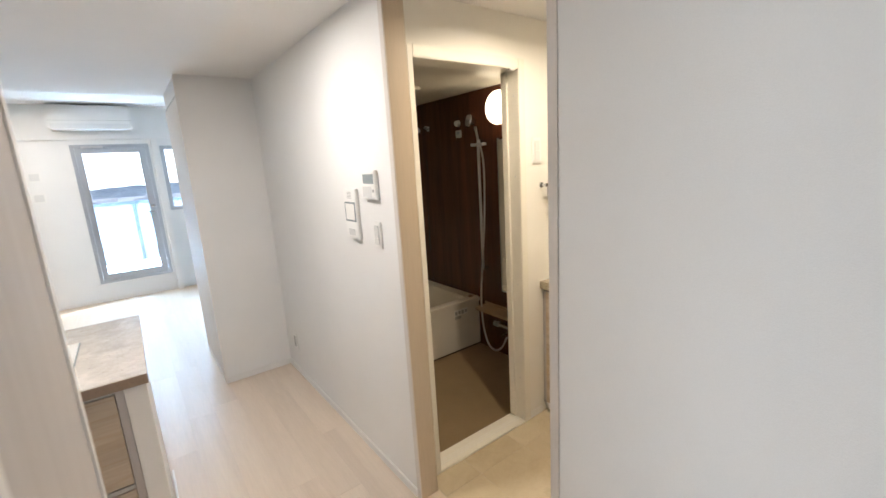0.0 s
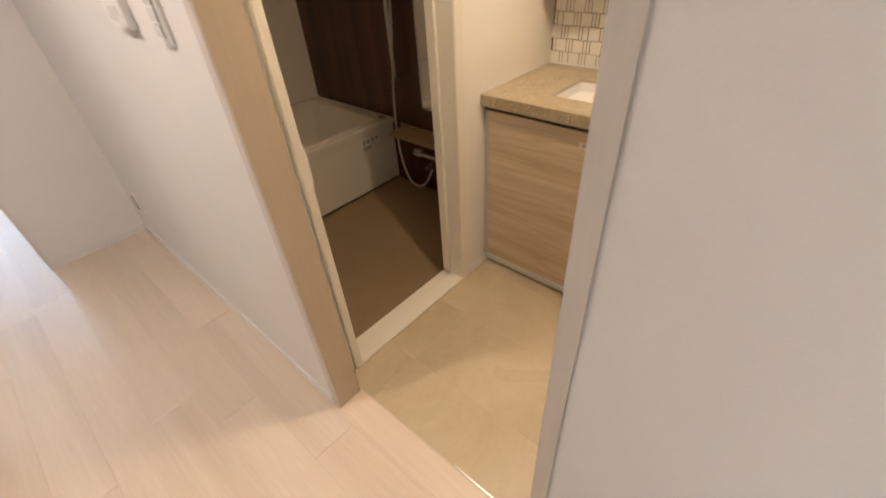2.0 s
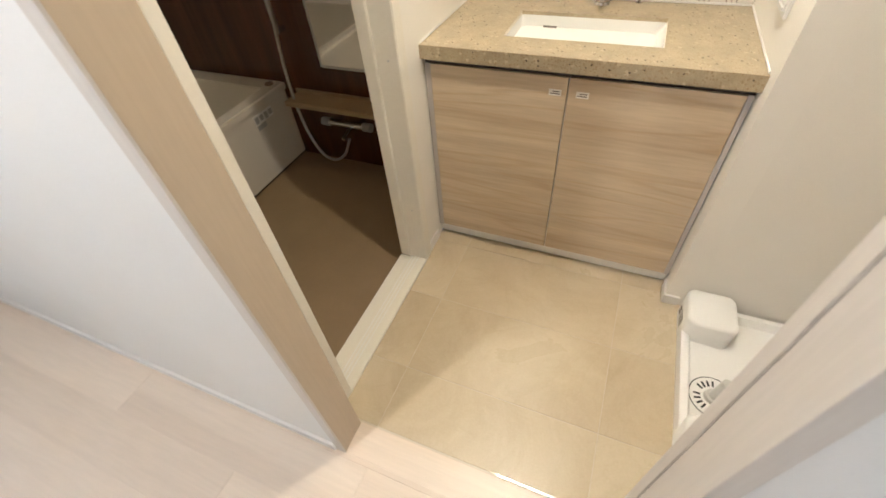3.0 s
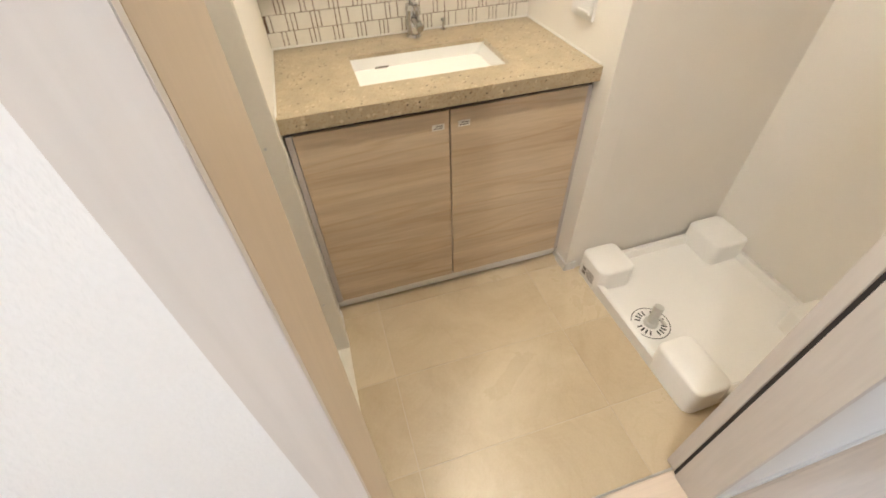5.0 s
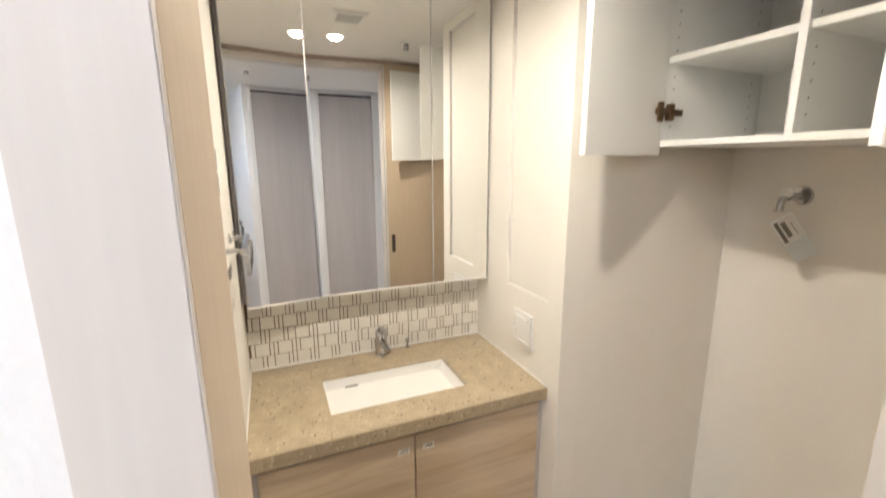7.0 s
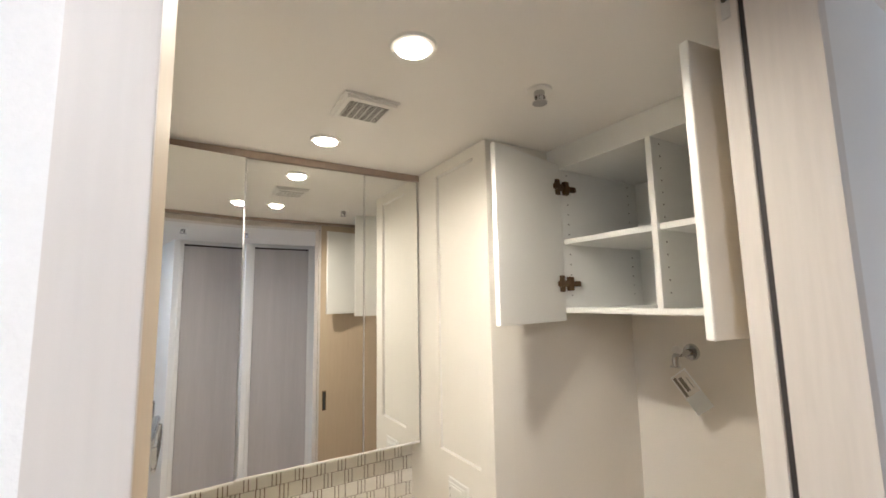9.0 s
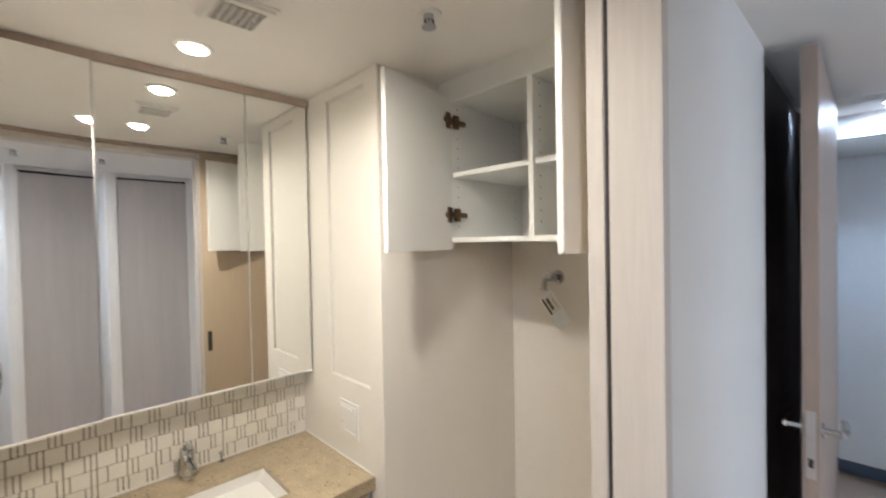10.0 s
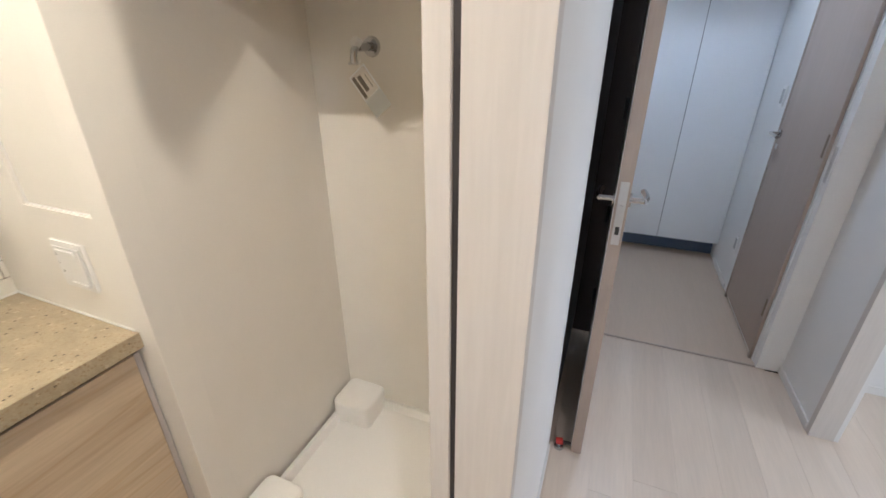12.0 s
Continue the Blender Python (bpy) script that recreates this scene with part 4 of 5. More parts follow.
fold = thing("folding_bath_door", (0.22, 0.35, -0.05), "ivory framed folding bathroom door folded open", "door")
for x0, x1 in ((0.19, 0.206), (0.214, 0.230)):
    part("leaf", boxes((x0, x1, 0.215, 0.53, -0.03, 1.965), bevel=0.003), FRAMEWHITE, fold)
part("handle", boxes((0.2305, 0.262, 0.225, 0.262, 0.72, 0.86), bevel=0.007), PLASTIC, fold, "white plastic door handle")

TX0, TX1, TY0, TY1, TZ = 0.116, 1.439, 1.165, 1.998, 0.392
tub = thing("bathtub", (0.78, 1.58, -0.05), "ivory built-in bathtub with a plain apron", "bathtub")
part("apron", boxes((TX0, TX1, TY0 + 0.012, TY0 + 0.032, -0.035, 0.352), bevel=0.003), TUBMAT, tub)
part("plinth", boxes((TX0, TX1, TY0 + 0.022, TY0 + 0.04, -0.05, -0.036)), SHADOWLINE, tub, "dark strip for the shade under the apron")
bm = bmesh.new()
o = [(TX0, TY0), (TX1, TY0), (TX1, TY1), (TX0, TY1)]
i0 = [(TX0 + 0.09, TY0 + 0.075), (TX1 - 0.10, TY0 + 0.075), (TX1 - 0.10, TY1 - 0.06), (TX0 + 0.09, TY1 - 0.06)]
i1 = [(TX0 + 0.16, TY0 + 0.13), (TX1 - 0.17, TY0 + 0.13), (TX1 - 0.17, TY1 - 0.10), (TX0 + 0.16, TY1 - 0.10)]
rings = [[bm.verts.new((*p, z)) for p in q] for q, z in ((o, 0.355), (o, TZ), (i0, TZ), (i0, TZ - 0.012), (i1, 0.03))]
for u, v in zip(rings, rings[1:]):
    for k in range(4):
        bm.faces.new((u[k], u[(k + 1) % 4], v[(k + 1) % 4], v[k]))
bm.faces.new(rings[-1])
bmesh.ops.bevel(bm, geom=[e for e in bm.edges if e.calc_length() > 0.1], offset=0.012, segments=2, affect="EDGES", clamp_overlap=True)
part("tub_shell", bm, TUBMAT, tub, smooth=True)
bm = bmesh.new()
tube(bm, (TX1 - 0.05, TY0 + 0.06, TZ), (TX1 - 0.05, TY0 + 0.06, TZ + 0.006), 0.024, 0.022, 24)
part("drain_button", bm, BRONZE, tub, "dark round drain button", smooth=True)
part("label", boxes((1.16, 1.30, TY0 + 0.0105, TY0 + 0.0116, 0.275, 0.325)), LABELPAPER, tub, "pale printed care label")
for k in range(4):
    part("print", boxes((1.165 + 0.035 * k, 1.19 + 0.035 * k, TY0 + 0.0098, TY0 + 0.0103, 0.28 + 0.006 * (k % 2), 0.315)), GREYPLASTIC, tub)
part("label", boxes((1.165, 1.23, TY0 + 0.0105, TY0 + 0.0116, 0.245, 0.270)), GREYPLASTIC, tub, "small grey label")

BXW = 1.44
sh = thing("shower_set", (BXW, 1.1, 0.65), "chrome shower rail with hand shower and long hose", "shower")
bm = bmesh.new()
tube(bm, (BXW - 0.05, 1.10, 0.66), (BXW - 0.05, 1.10, 1.72), 0.011)
part("rail", bm, STEEL, sh, smooth=True)
for z in (0.67, 1.69):
    bm = bmesh.new()
    tube(bm, (BXW, 1.10, z), (BXW - 0.052, 1.10, z), 0.013)
    part("bracket", bm, CHROME, sh, smooth=True)
part("shelf_bracket", boxes((BXW - 0.085, BXW - 0.035, 1.02, 1.155, 1.655, 1.678), bevel=0.004), GREYPLASTIC, sh)
bm = bmesh.new()
tube(bm, (BXW - 0.07, 1.075, 1.70), (BXW - 0.095, 1.07, 1.80), 0.013, 0.015)
part("handle", bm, CHROME, sh, smooth=True)
bm = bmesh.new()
tube(bm, (BXW - 0.085, 1.085, 1.835), (BXW - 0.135, 1.10, 1.845), 0.02, 0.048, 28)
tube(bm, (BXW - 0.135, 1.10, 1.845), (BXW - 0.145, 1.103, 1.847), 0.048, 0.044, 28)
part("shower_head", bm, CHROME, sh, smooth=True)
bm = bmesh.new()
bent(bm, [(BXW - 0.07, 1.068, 1.70), (BXW - 0.065, 1.03, 1.5), (BXW - 0.06, 1.05, 1.1), (BXW - 0.065, 1.085, 0.75), (BXW - 0.075, 1.11, 0.45), (BXW - 0.085, 1.09, 0.20), (BXW - 0.10, 1.02, 0.05), (BXW - 0.11, 0.93, 0.02), (BXW - 0.11, 0.85, 0.07), (BXW - 0.10, 0.80, 0.17)], 0.0075)
part("hose", bm, STEEL, sh, "ribbed silver shower hose", smooth=True)
mix = thing("bath_mixer", (BXW, 0.80, 0.2), "chrome thermostat bath mixer under the shelf", "tap")
bm = bmesh.new()
tube(bm, (BXW - 0.055, 0.70, 0.205), (BXW - 0.055, 0.90, 0.205), 0.019)
part("body", bm, CHROME, mix, smooth=True)
for y0, y1 in ((0.65, 0.698), (0.902, 0.95)):
    bm = bmesh.new()
    tube(bm, (BXW - 0.055, y0, 0.205), (BXW - 0.055, y1, 0.205), 0.023, 0.021)
    part("knob", bm, GREYPLASTIC, mix, smooth=True)
for y in (0.73, 0.87):
    bm = bmesh.new()
    tube(bm, (BXW, y, 0.205), (BXW - 0.05, y, 0.205), 0.014)
    part("elbow", bm, CHROME, mix, smooth=True)
bm = bmesh.new()
bent(bm, [(BXW - 0.06, 0.77, 0.195), (BXW - 0.10, 0.77, 0.19), (BXW - 0.15, 0.77, 0.175)], 0.011)
part("spout", bm, CHROME, mix, smooth=True)
shelf = thing("bath_shelf", (BXW, 0.85, 0.3), "tan brown plastic shelf on the dark bathroom wall", "shelf")
part("board", boxes((BXW - 0.125, BXW, 0.36, 1.115, 0.298, 0.326), bevel=0.006), SHELFTAN, shelf)
part("back_lip", boxes((BXW - 0.008, BXW - 0.0005, 0.36, 1.115, 0.3265, 0.345)), SHELFTAN, shelf)
bmr = thing("bath_mirror", (BXW, 0.66, 0.5), "tall frameless mirror on the dark bathroom wall", "mirror")
part("glass", boxes((BXW - 0.008, BXW - 0.004, 0.46, 0.872, 0.51, 1.69)), MIRROR, bmr)
part("edge", boxes((BXW - 0.0095, BXW - 0.0005, 0.873, 0.884, 0.50, 1.70)), STEEL, bmr)
part("edge", boxes((BXW - 0.0095, BXW - 0.0005, 0.46, 0.873, 0.497, 0.509)), STEEL, bmr)
sh.location.y -= 0.05
for o in (mix, shelf):
    o.location += Vector((0, -0.02, 0.02))
gl = thing("bath_wall_lamp", (BXW, 0.80, 1.887), "round lit white globe wall lamp in the bathroom", "lamp")
bm = bmesh.new()
tube(bm, (BXW, 0.80, 1.887), (BXW - 0.03, 0.80, 1.887), 0.085, 0.085, 32)
part("base", bm, PLASTIC, gl, smooth=True)
bm = bmesh.new()
bmesh.ops.create_uvsphere(bm, u_segments=32, v_segments=16, radius=1.0, matrix=Matrix.LocRotScale((BXW - 0.06, 0.80, 1.887), None, (0.055, 0.118, 0.118)))
part("globe", bm, GLOBEGLOW, gl, "glowing white globe", smooth=True)
gl.location += Vector((0, 0.012, 0.025))
rc = thing("bath_sensor", (BXW, 1.40, 1.82), "small round grey fitting on the bathroom wall", "fitting")
bm = bmesh.new()
tube(bm, (BXW, 1.40, 1.82), (BXW - 0.03, 1.40, 1.82), 0.026, 0.022, 20)
part("body", bm, GREYPLASTIC, rc, smooth=True)
rp = thing("bath_control_panel", (BXW, 1.395, 1.735), "small white control panel on the bathroom wall", "control panel")
part("case", boxes((BXW - 0.014, BXW - 0.0005, 1.362, 1.43, 1.705, 1.765), bevel=0.003), GREYPLASTIC, rp)
part("display", boxes((BXW - 0.016, BXW - 0.0145, 1.375, 1.418, 1.732, 1.756)), SCREEN, rp)

for o in (rc, rp):
    o.location += Vector((0, -0.062, 0.034))
pole = thing("drying_pole", (0.78, 1.93, 1.85), "dark steel drying pole across the bathroom", "pole")
bm = bmesh.new()
tube(bm, (0.13, 1.93, 1.85), (1.425, 1.93, 1.85), 0.012)
part("rod", bm, STEEL, pole, smooth=True)
for x0, x1 in ((0.1155, 0.132), (1.423, 1.4395)):
    bm = bmesh.new()
    tube(bm, (x0, 1.93, 1.85), (x1, 1.93, 1.85), 0.024)
    part("end_cup", bm, GREYPLASTIC, pole, smooth=True)
hook = thing("wall_hook", (BXW, 1.77, 1.85), "small chrome hook on the dark bathroom wall", "hook")
bm = bmesh.new()
box(bm, BXW - 0.004, BXW - 0.0005, 1.752, 1.788, 1.832, 1.872, bevel=0.001)
for y in (1.758, 1.782):
    bent(bm, [(BXW - 0.003, y, 1.855), (BXW - 0.022, y, 1.848), (BXW - 0.034, y, 1.856), (BXW - 0.037, y, 1.872)], 0.004, 8)
part("prongs", bm, CHROME, hook, smooth=True)
bv = thing("bath_ceiling_vent", (0.78, 1.25, BATH_Z), "white ventilation panel in the bathroom ceiling", "vent")
part("panel", boxes((0.60, 0.92, 1.10, 1.40, BATH_Z - 0.022, BATH_Z - 0.0005), bevel=0.006), PLASTIC, bv)
for k in range(6):
    part("slot", boxes((0.64, 0.88, 1.14 + 0.02 * k, 1.148 + 0.02 * k, BATH_Z - 0.0235, BATH_Z - 0.0222)), GREYPLASTIC, bv)

# ---- corridor wall controls ----
th = thing("water_heater_control", (0.0, 0.20, 1.457), "white water heater control panel with a grey display", "control panel")
part("case", boxes((-0.019, -0.0005, 0.136, 0.262, 1.392, 1.518), bevel=0.004), PLASTIC, th)
part("display", boxes((-0.0205, -0.0192, 0.150, 0.245, 1.462, 1.503)), SCREEN, th, "grey liquid crystal display")
part("button", boxes((-0.021, -0.0192, 0.152, 0.165, 1.425, 1.437), bevel=0.0005), GREYPLASTIC, th)
part("flap", boxes((-0.0205, -0.0192, 0.172, 0.255, 1.402, 1.450), bevel=0.0005), CERAMIC, th)
ic = thing("door_intercom", (0.0, 0.41, 1.317), "white wall intercom with a grey video screen", "intercom")
part("case", boxes((-0.019, -0.0005, 0.341, 0.475, 1.197, 1.437), bevel=0.004), PLASTIC, ic)
part("screen", boxes((-0.021, -0.0192, 0.352, 0.464, 1.282, 1.375)), SCREEN, ic, "grey video screen")
part("screen_glass", boxes((-0.0225, -0.0212, 0.362, 0.454, 1.290, 1.367)), LABELPAPER, ic)
for k in range(5):
    part("speaker_slot", boxes((-0.0199, -0.0191, 0.385, 0.43, 1.392 + 0.007 * k, 1.395 + 0.007 * k)), GREYPLASTIC, ic)
part("button", boxes((-0.0212, -0.0192, 0.375, 0.44, 1.215, 1.245), bevel=0.0005), CERAMIC, ic)

for o in (th, ic):
    o.location += Vector((0, 0.007, 0.014))

# ---- kitchen peninsula ----
kc = thing("kitchen_countertop", (-1.9, 0.78, 0.81), "pale speckled stone kitchen countertop with a sharp corner", "countertop")
part("slab", boxes((-3.1, -0.905, 0.346, 1.205, 0.812, 0.85), bevel=0.002), KSTONE, kc)
part("front_edge", boxes((-3.1, -0.906, 0.3425, 0.3457, 0.8125, 0.8485)), plain("brown_stone_edge", (0.30, 0.215, 0.155), 0.3, vary=0.15), kc, "darker brown polished front edge")
ku = thing("kitchen_base_cabinet", (-1.5, 0.6, 0), "light wood-look kitchen drawer cabinet with white end panels", "cabinet")
part("carcass", boxes((-3.1, -1.012, 0.40, 0.98, 0.0, 0.81)), CABWHITE, ku)
part("end_panel", boxes((-0.984, -0.915, 0.368, 1.0, 0.0, 0.8115), bevel=0.002), WALLPAPER, ku, "white papered end panel")
part("gap_post", boxes((-1.010, -0.985, 0.376, 0.42, 0.0, 0.8115)), GREYDOOR, ku)
for z0, z1 in ((0.43, 0.795), (0.10, 0.405)):
    for x0, x1 in ((-1.76, -1.013), (-2.46, -1.764), (-3.1, -2.464)):
        dr = part("drawer_front", boxes((x0, x1, 0.372, 0.399, z0, z1), bevel=0.0015), KITCHENWOOD, ku)
        part("grip_rail", boxes((x0, x1, 0.376, 0.396, z1 + 0.002, z1 + 0.02)), GREYPLASTIC, dr, "grey recessed grip rail")
structure("baseboard", boxes((-0.915, -0.907, 0.368, 1.0, 0, H_B), bevel=0.002), TRIM, "low white painted skirting board", "skirting")
hob = thing("hob_cover", (-1.45, 0.68, 0.85), "pale glass hob under a white dotted protective sheet", "hob")
part("glass", boxes((-1.72, -1.125, 0.450, 0.915, 0.8505, 0.857), bevel=0.002), SCREEN, hob)
part("sheet", boxes((-1.715, -1.13, 0.456, 0.909, 0.8572, 0.8585)), LABELPAPER, hob, "white dotted sheet")
for k in range(5):
    for j in range(6):
        x, y = -1.17 - 0.05 * k, 0.50 + 0.07 * j
        part("dot", boxes((x - 0.007, x + 0.007, y - 0.004, y + 0.004, 0.8586, 0.859)), GREYPLASTIC, hob)

for o in (kc, ku, hob):
    o.location += Vector((-0.009, 0.008, 0.006))
ku.location.z -= 0.006

# ---- living room: balcony door, window, air conditioner ----
win = thing("balcony_door", (-0.905, FAR + 0.05, 0.245), "grey aluminium framed glazed balcony door", "door")
WX0, WX1, WZ0, WZ1 = -1.31, -0.50, 0.245, 2.03
for r in ((WX0, WX0 + 0.04, WZ0, WZ1), (WX1 - 0.04, WX1, WZ0, WZ1), (WX0 + 0.04, WX1 - 0.04, WZ0, WZ0 + 0.04), (WX0 + 0.04, WX1 - 0.04, WZ1 - 0.04, WZ1)):
    part("outer_frame", boxes((r[0], r[1], FAR - 0.012, FAR + 0.10, r[2], r[3]), bevel=0.003), ALU, win)
sa = (WX0 + 0.042, WX1 - 0.042, WZ0 + 0.042, WZ1 - 0.042)
for r in ((sa[0], sa[0] + 0.062, sa[2], sa[3]), (sa[1] - 0.075, sa[1], sa[2], sa[3]), (sa[0] + 0.062, sa[1] - 0.075, sa[2], sa[2] + 0.075), (sa[0] + 0.062, sa[1] - 0.075, sa[3] - 0.065, sa[3])):
    part("sash", boxes((r[0], r[1], FAR - 0.006, FAR + 0.03, r[2], r[3]), bevel=0.003), ALU, win)
pane = part("pane", boxes((sa[0] + 0.06, sa[1] - 0.073, FAR + 0.010, FAR + 0.016, sa[2] + 0.073, sa[3] - 0.063)), CLEAR, win)
pane.visible_shadow = False
part("closer_arm", boxes((-1.20, -0.98, FAR - 0.05, FAR - 0.013, 1.985, 2.012), bevel=0.006), STEEL, win, "grey door closer arm")
bm = bmesh.new()
tube(bm, (-0.575, FAR - 0.006, 1.20), (-0.575, FAR - 0.018, 1.20), 0.022)
part("lock", bm, CHROME, win, smooth=True)
part("lever", boxes((-0.64, -0.56, FAR - 0.05, FAR - 0.035, 1.12, 1.138), bevel=0.005), CHROME, win)
structure("window_sill", boxes((-1.36, -0.46, FAR - 0.02, FAR, 0.215, 0.243), bevel=0.004), TRIM, "white sill under the balcony door", "sill")
structure("wall_pillar", boxes((-0.47, -0.405, FAR - 0.10, FAR, 0.0, 2.09), bevel=0.004), TRIM, "white upright between balcony door and window", "pillar")
w2 = thing("window", (0.31, FAR + 0.05, 1.12), "grey aluminium framed living room window", "window")
for r in ((-0.38, -0.33, 1.12, 2.0), (0.95, 1.0, 1.12, 2.0), (-0.33, 0.95, 1.12, 1.17), (-0.33, 0.95, 1.95, 2.0), (0.27, 0.32, 1.17, 1.95)):
    part("frame", boxes((r[0], r[1], FAR, FAR + 0.06, r[2], r[3]), bevel=0.003), ALU, w2)
p2 = part("pane", boxes((-0.33, 0.95, FAR + 0.03, FAR + 0.036, 1.17, 1.95)), CLEAR, w2)
p2.visible_shadow = False
ac = thing("air_conditioner", (-1.04, FAR - 0.13, 2.2), "white wall-mounted air conditioner over the balcony door", "air conditioner")
part("body", boxes((-1.445, -0.635, FAR - 0.24, FAR - 0.03, 2.195, 2.478), bevel=0.02), PLASTIC, ac)
part("top_grille", boxes((-1.425, -0.655, FAR - 0.21, FAR - 0.06, 2.4785, 2.484)), BLACK, ac)
part("front_line", boxes((-1.44, -0.64, FAR - 0.2415, FAR - 0.2402, 2.298, 2.301)), GREYPLASTIC, ac)
part("flap", boxes((-1.42, -0.66, FAR - 0.246, FAR - 0.2402, 2.212, 2.262), bevel=0.002), CERAMIC, ac)
for z in (1.66, 1.41):
    s = thing("socket_plate", (-1.69, FAR, z), "white socket plate on the living room wall", "socket")
    part("plate", boxes((-1.75, -1.63, FAR - 0.009, FAR - 0.0005, z - 0.06, z + 0.06), bevel=0.003), PLASTIC, s)
    part("insert", boxes((-1.735, -1.645, FAR - 0.012, FAR - 0.0095, z - 0.04, z + 0.04), bevel=0.001), CERAMIC, s)

rail = thing("balcony_railing", (-0.9, 6.7, 0.05), "grey balcony railing with frosted glass panels", "railing")
RAILGREY = plain("blue_grey_railing_paint", (0.13, 0.17, 0.23), 0.5, vary=0.05)
MILKGLASS = plain("milky_balustrade_glass", (0.38, 0.46, 0.54), 0.25, vary=0.03)
part("top_rail", boxes((-3.2, 2.0, 6.67, 6.73, 1.20, 1.245), bevel=0.005), RAILGREY, rail)
part("bottom_rail", boxes((-3.2, 2.0, 6.68, 6.72, 0.215, 0.245), bevel=0.005), RAILGREY, rail)
for x in (-2.6, -1.68, -0.77, 0.14, 1.05):
    part("post", boxes((x - 0.022, x + 0.022, 6.68, 6.72, 0.05, 1.20), bevel=0.003), RAILGREY, rail)
    pn = part("glass_panel", boxes((x + 0.025, x + 0.885, 6.695, 6.705, 0.247, 1.195)), MILKGLASS, rail, "milky white glass panel")
# unseen slab, its depth set by how far sun should reach the floor
structure("balcony_slab", boxes((-3.2, 2.0, FAR + 0.141, 6.32, 2.55, 2.7)), GROUT, "unseen pale balcony roof slab that trims the sun", "slab")

# distance: land to the horizon, low houses and a wooded ridge
# haze is mixed into these colours, lighter and bluer than the surfaces
HAZY_GREEN = plain("hazed_foliage", (0.40, 0.47, 0.53), 0.9, vary=0.4, coarse=0.02, fine=0.2, bump=0)
HAZY_ROOFS = plain("hazed_roofs", (0.72, 0.75, 0.79), 0.8, vary=0.3, coarse=0.05, fine=0.5, bump=0)
structure("ground", boxes((-3000, 3000, 8, 3500, -31, -30)), HAZY_ROOFS, "land reaching the horizon, paled for haze", "ground")
rng = random.Random(4)
bm = bmesh.new()
for k in range(900):
    y = 90 + 700 * rng.random() ** 1.5
    x = (rng.random() - 0.5) * y * 1.2
    w, d, h = 6 + 8 * rng.random(), 6 + 8 * rng.random(), 5 + 9 * rng.random() ** 3
    v = [bm.verts.new((x + i * w, y + j * d, -30 + q)) for q in (0, h) for i, j in ((0, 0), (1, 0), (1, 1), (0, 1))]
    for f in ((4, 5, 6, 7), (0, 1, 5, 4), (1, 2, 6, 5), (3, 0, 4, 7)):
        bm.faces.new([v[i] for i in f])
tagged(part("distant_houses", bm, HAZY_ROOFS), "distant town houses below the balcony, paled for haze", "houses", kind="stuff")
bm = bmesh.new()
last = None
for k in range(121):
    x = -1500 + 25 * k
    z = -17 + 14 * noise.noise((x * 0.004, 3.0, 0)) + 5 * noise.noise((x * 0.03, 1.0, 0))
    q = (bm.verts.new((x, 1100, -30)), bm.verts.new((x, 1160, max(z, -29) + 8)))
    if last:
        bm.faces.new((last[0], q[0], q[1], last[1]))
    last = q
tagged(part("distant_ridge", bm, HAZY_GREEN), "wooded ridge on the horizon, paled blue-grey for haze", "hills", kind="stuff")

HAZE = glow("hazy_bright_sky", (0.86, 0.93, 1.0), 1.5)
structure("backdrop_sky", boxes((-2500, 2500, 1400, 1402, -30, 900)), HAZE, "bright hazy daytime sky behind the hills", "sky")

# ---- hall: open door, taupe door, shoe cabinet ----
hd = thing("hall_door", (-0.14, -2.45, 0), "taupe hinged hall door standing open beside the wall", "door")
lf = part("leaf", boxes((-0.162, -0.124, -2.45, -1.640, 0.008, 2.19), bevel=0.002), TAUPE, hd)
part("latch_plate", boxes((-0.155, -0.131, -1.6398, -1.6375, 0.93, 1.13), bevel=0.003), STEEL, lf, "brushed steel latch plate")
part("latch_bolt", boxes((-0.149, -0.137, -1.6373, -1.628, 1.035, 1.06), bevel=0.002), STEEL, lf)
part("dead_bolt", boxes((-0.149, -0.137, -1.6373, -1.634, 0.965, 0.99)), BLACK, lf)
for s, x in ((-1, -0.162), (1, -0.124)):
    bm = bmesh.new()
    tube(bm, (x, -1.70, 1.06), (x + s * 0.008, -1.70, 1.06), 0.022)
    tube(bm, (x + s * 0.008, -1.70, 1.06), (x + s * 0.045, -1.70, 1.06), 0.009)
    bent(bm, [(x + s * 0.045, -1.695, 1.06), (x + s * 0.052, -1.73, 1.062), (x + s * 0.05, -1.78, 1.06), (x + s * 0.046, -1.815, 1.058)], 0.010)
    part("lever_handle", bm, CHROME, hd, "chrome lever handle", smooth=True)
for z in (0.28, 0.75, 1.25, 1.75):
    bm = bmesh.new()
    tube(bm, (-0.116, -2.458, z - 0.045), (-0.116, -2.458, z + 0.045), 0.010)
    part("hinge", bm, BLACK, hd, "black hinge barrel", smooth=True)
part("edge_seal", boxes((-0.1238, -0.1215, -1.668, -1.655, 0.02, 2.18)), PLASTIC, lf, "pale edge seal")
ds = thing("door_stop", (-0.10, -1.66, 0), "small red and chrome door stop on the floor", "door stop")
bm = bmesh.new()
tube(bm, (-0.075, -1.655, 0.0), (-0.075, -1.655, 0.012), 0.020, 0.017)
tube(bm, (-0.075, -1.655, 0.012), (-0.075, -1.655, 0.034), 0.010)
part("base", bm, CHROME, ds, smooth=True)
bm = bmesh.new()
tube(bm, (-0.062, -1.650, 0.034), (-0.088, -1.655, 0.036), 0.014, 0.014)
part("buffer", bm, RED, ds, smooth=True)
bm = bmesh.new()
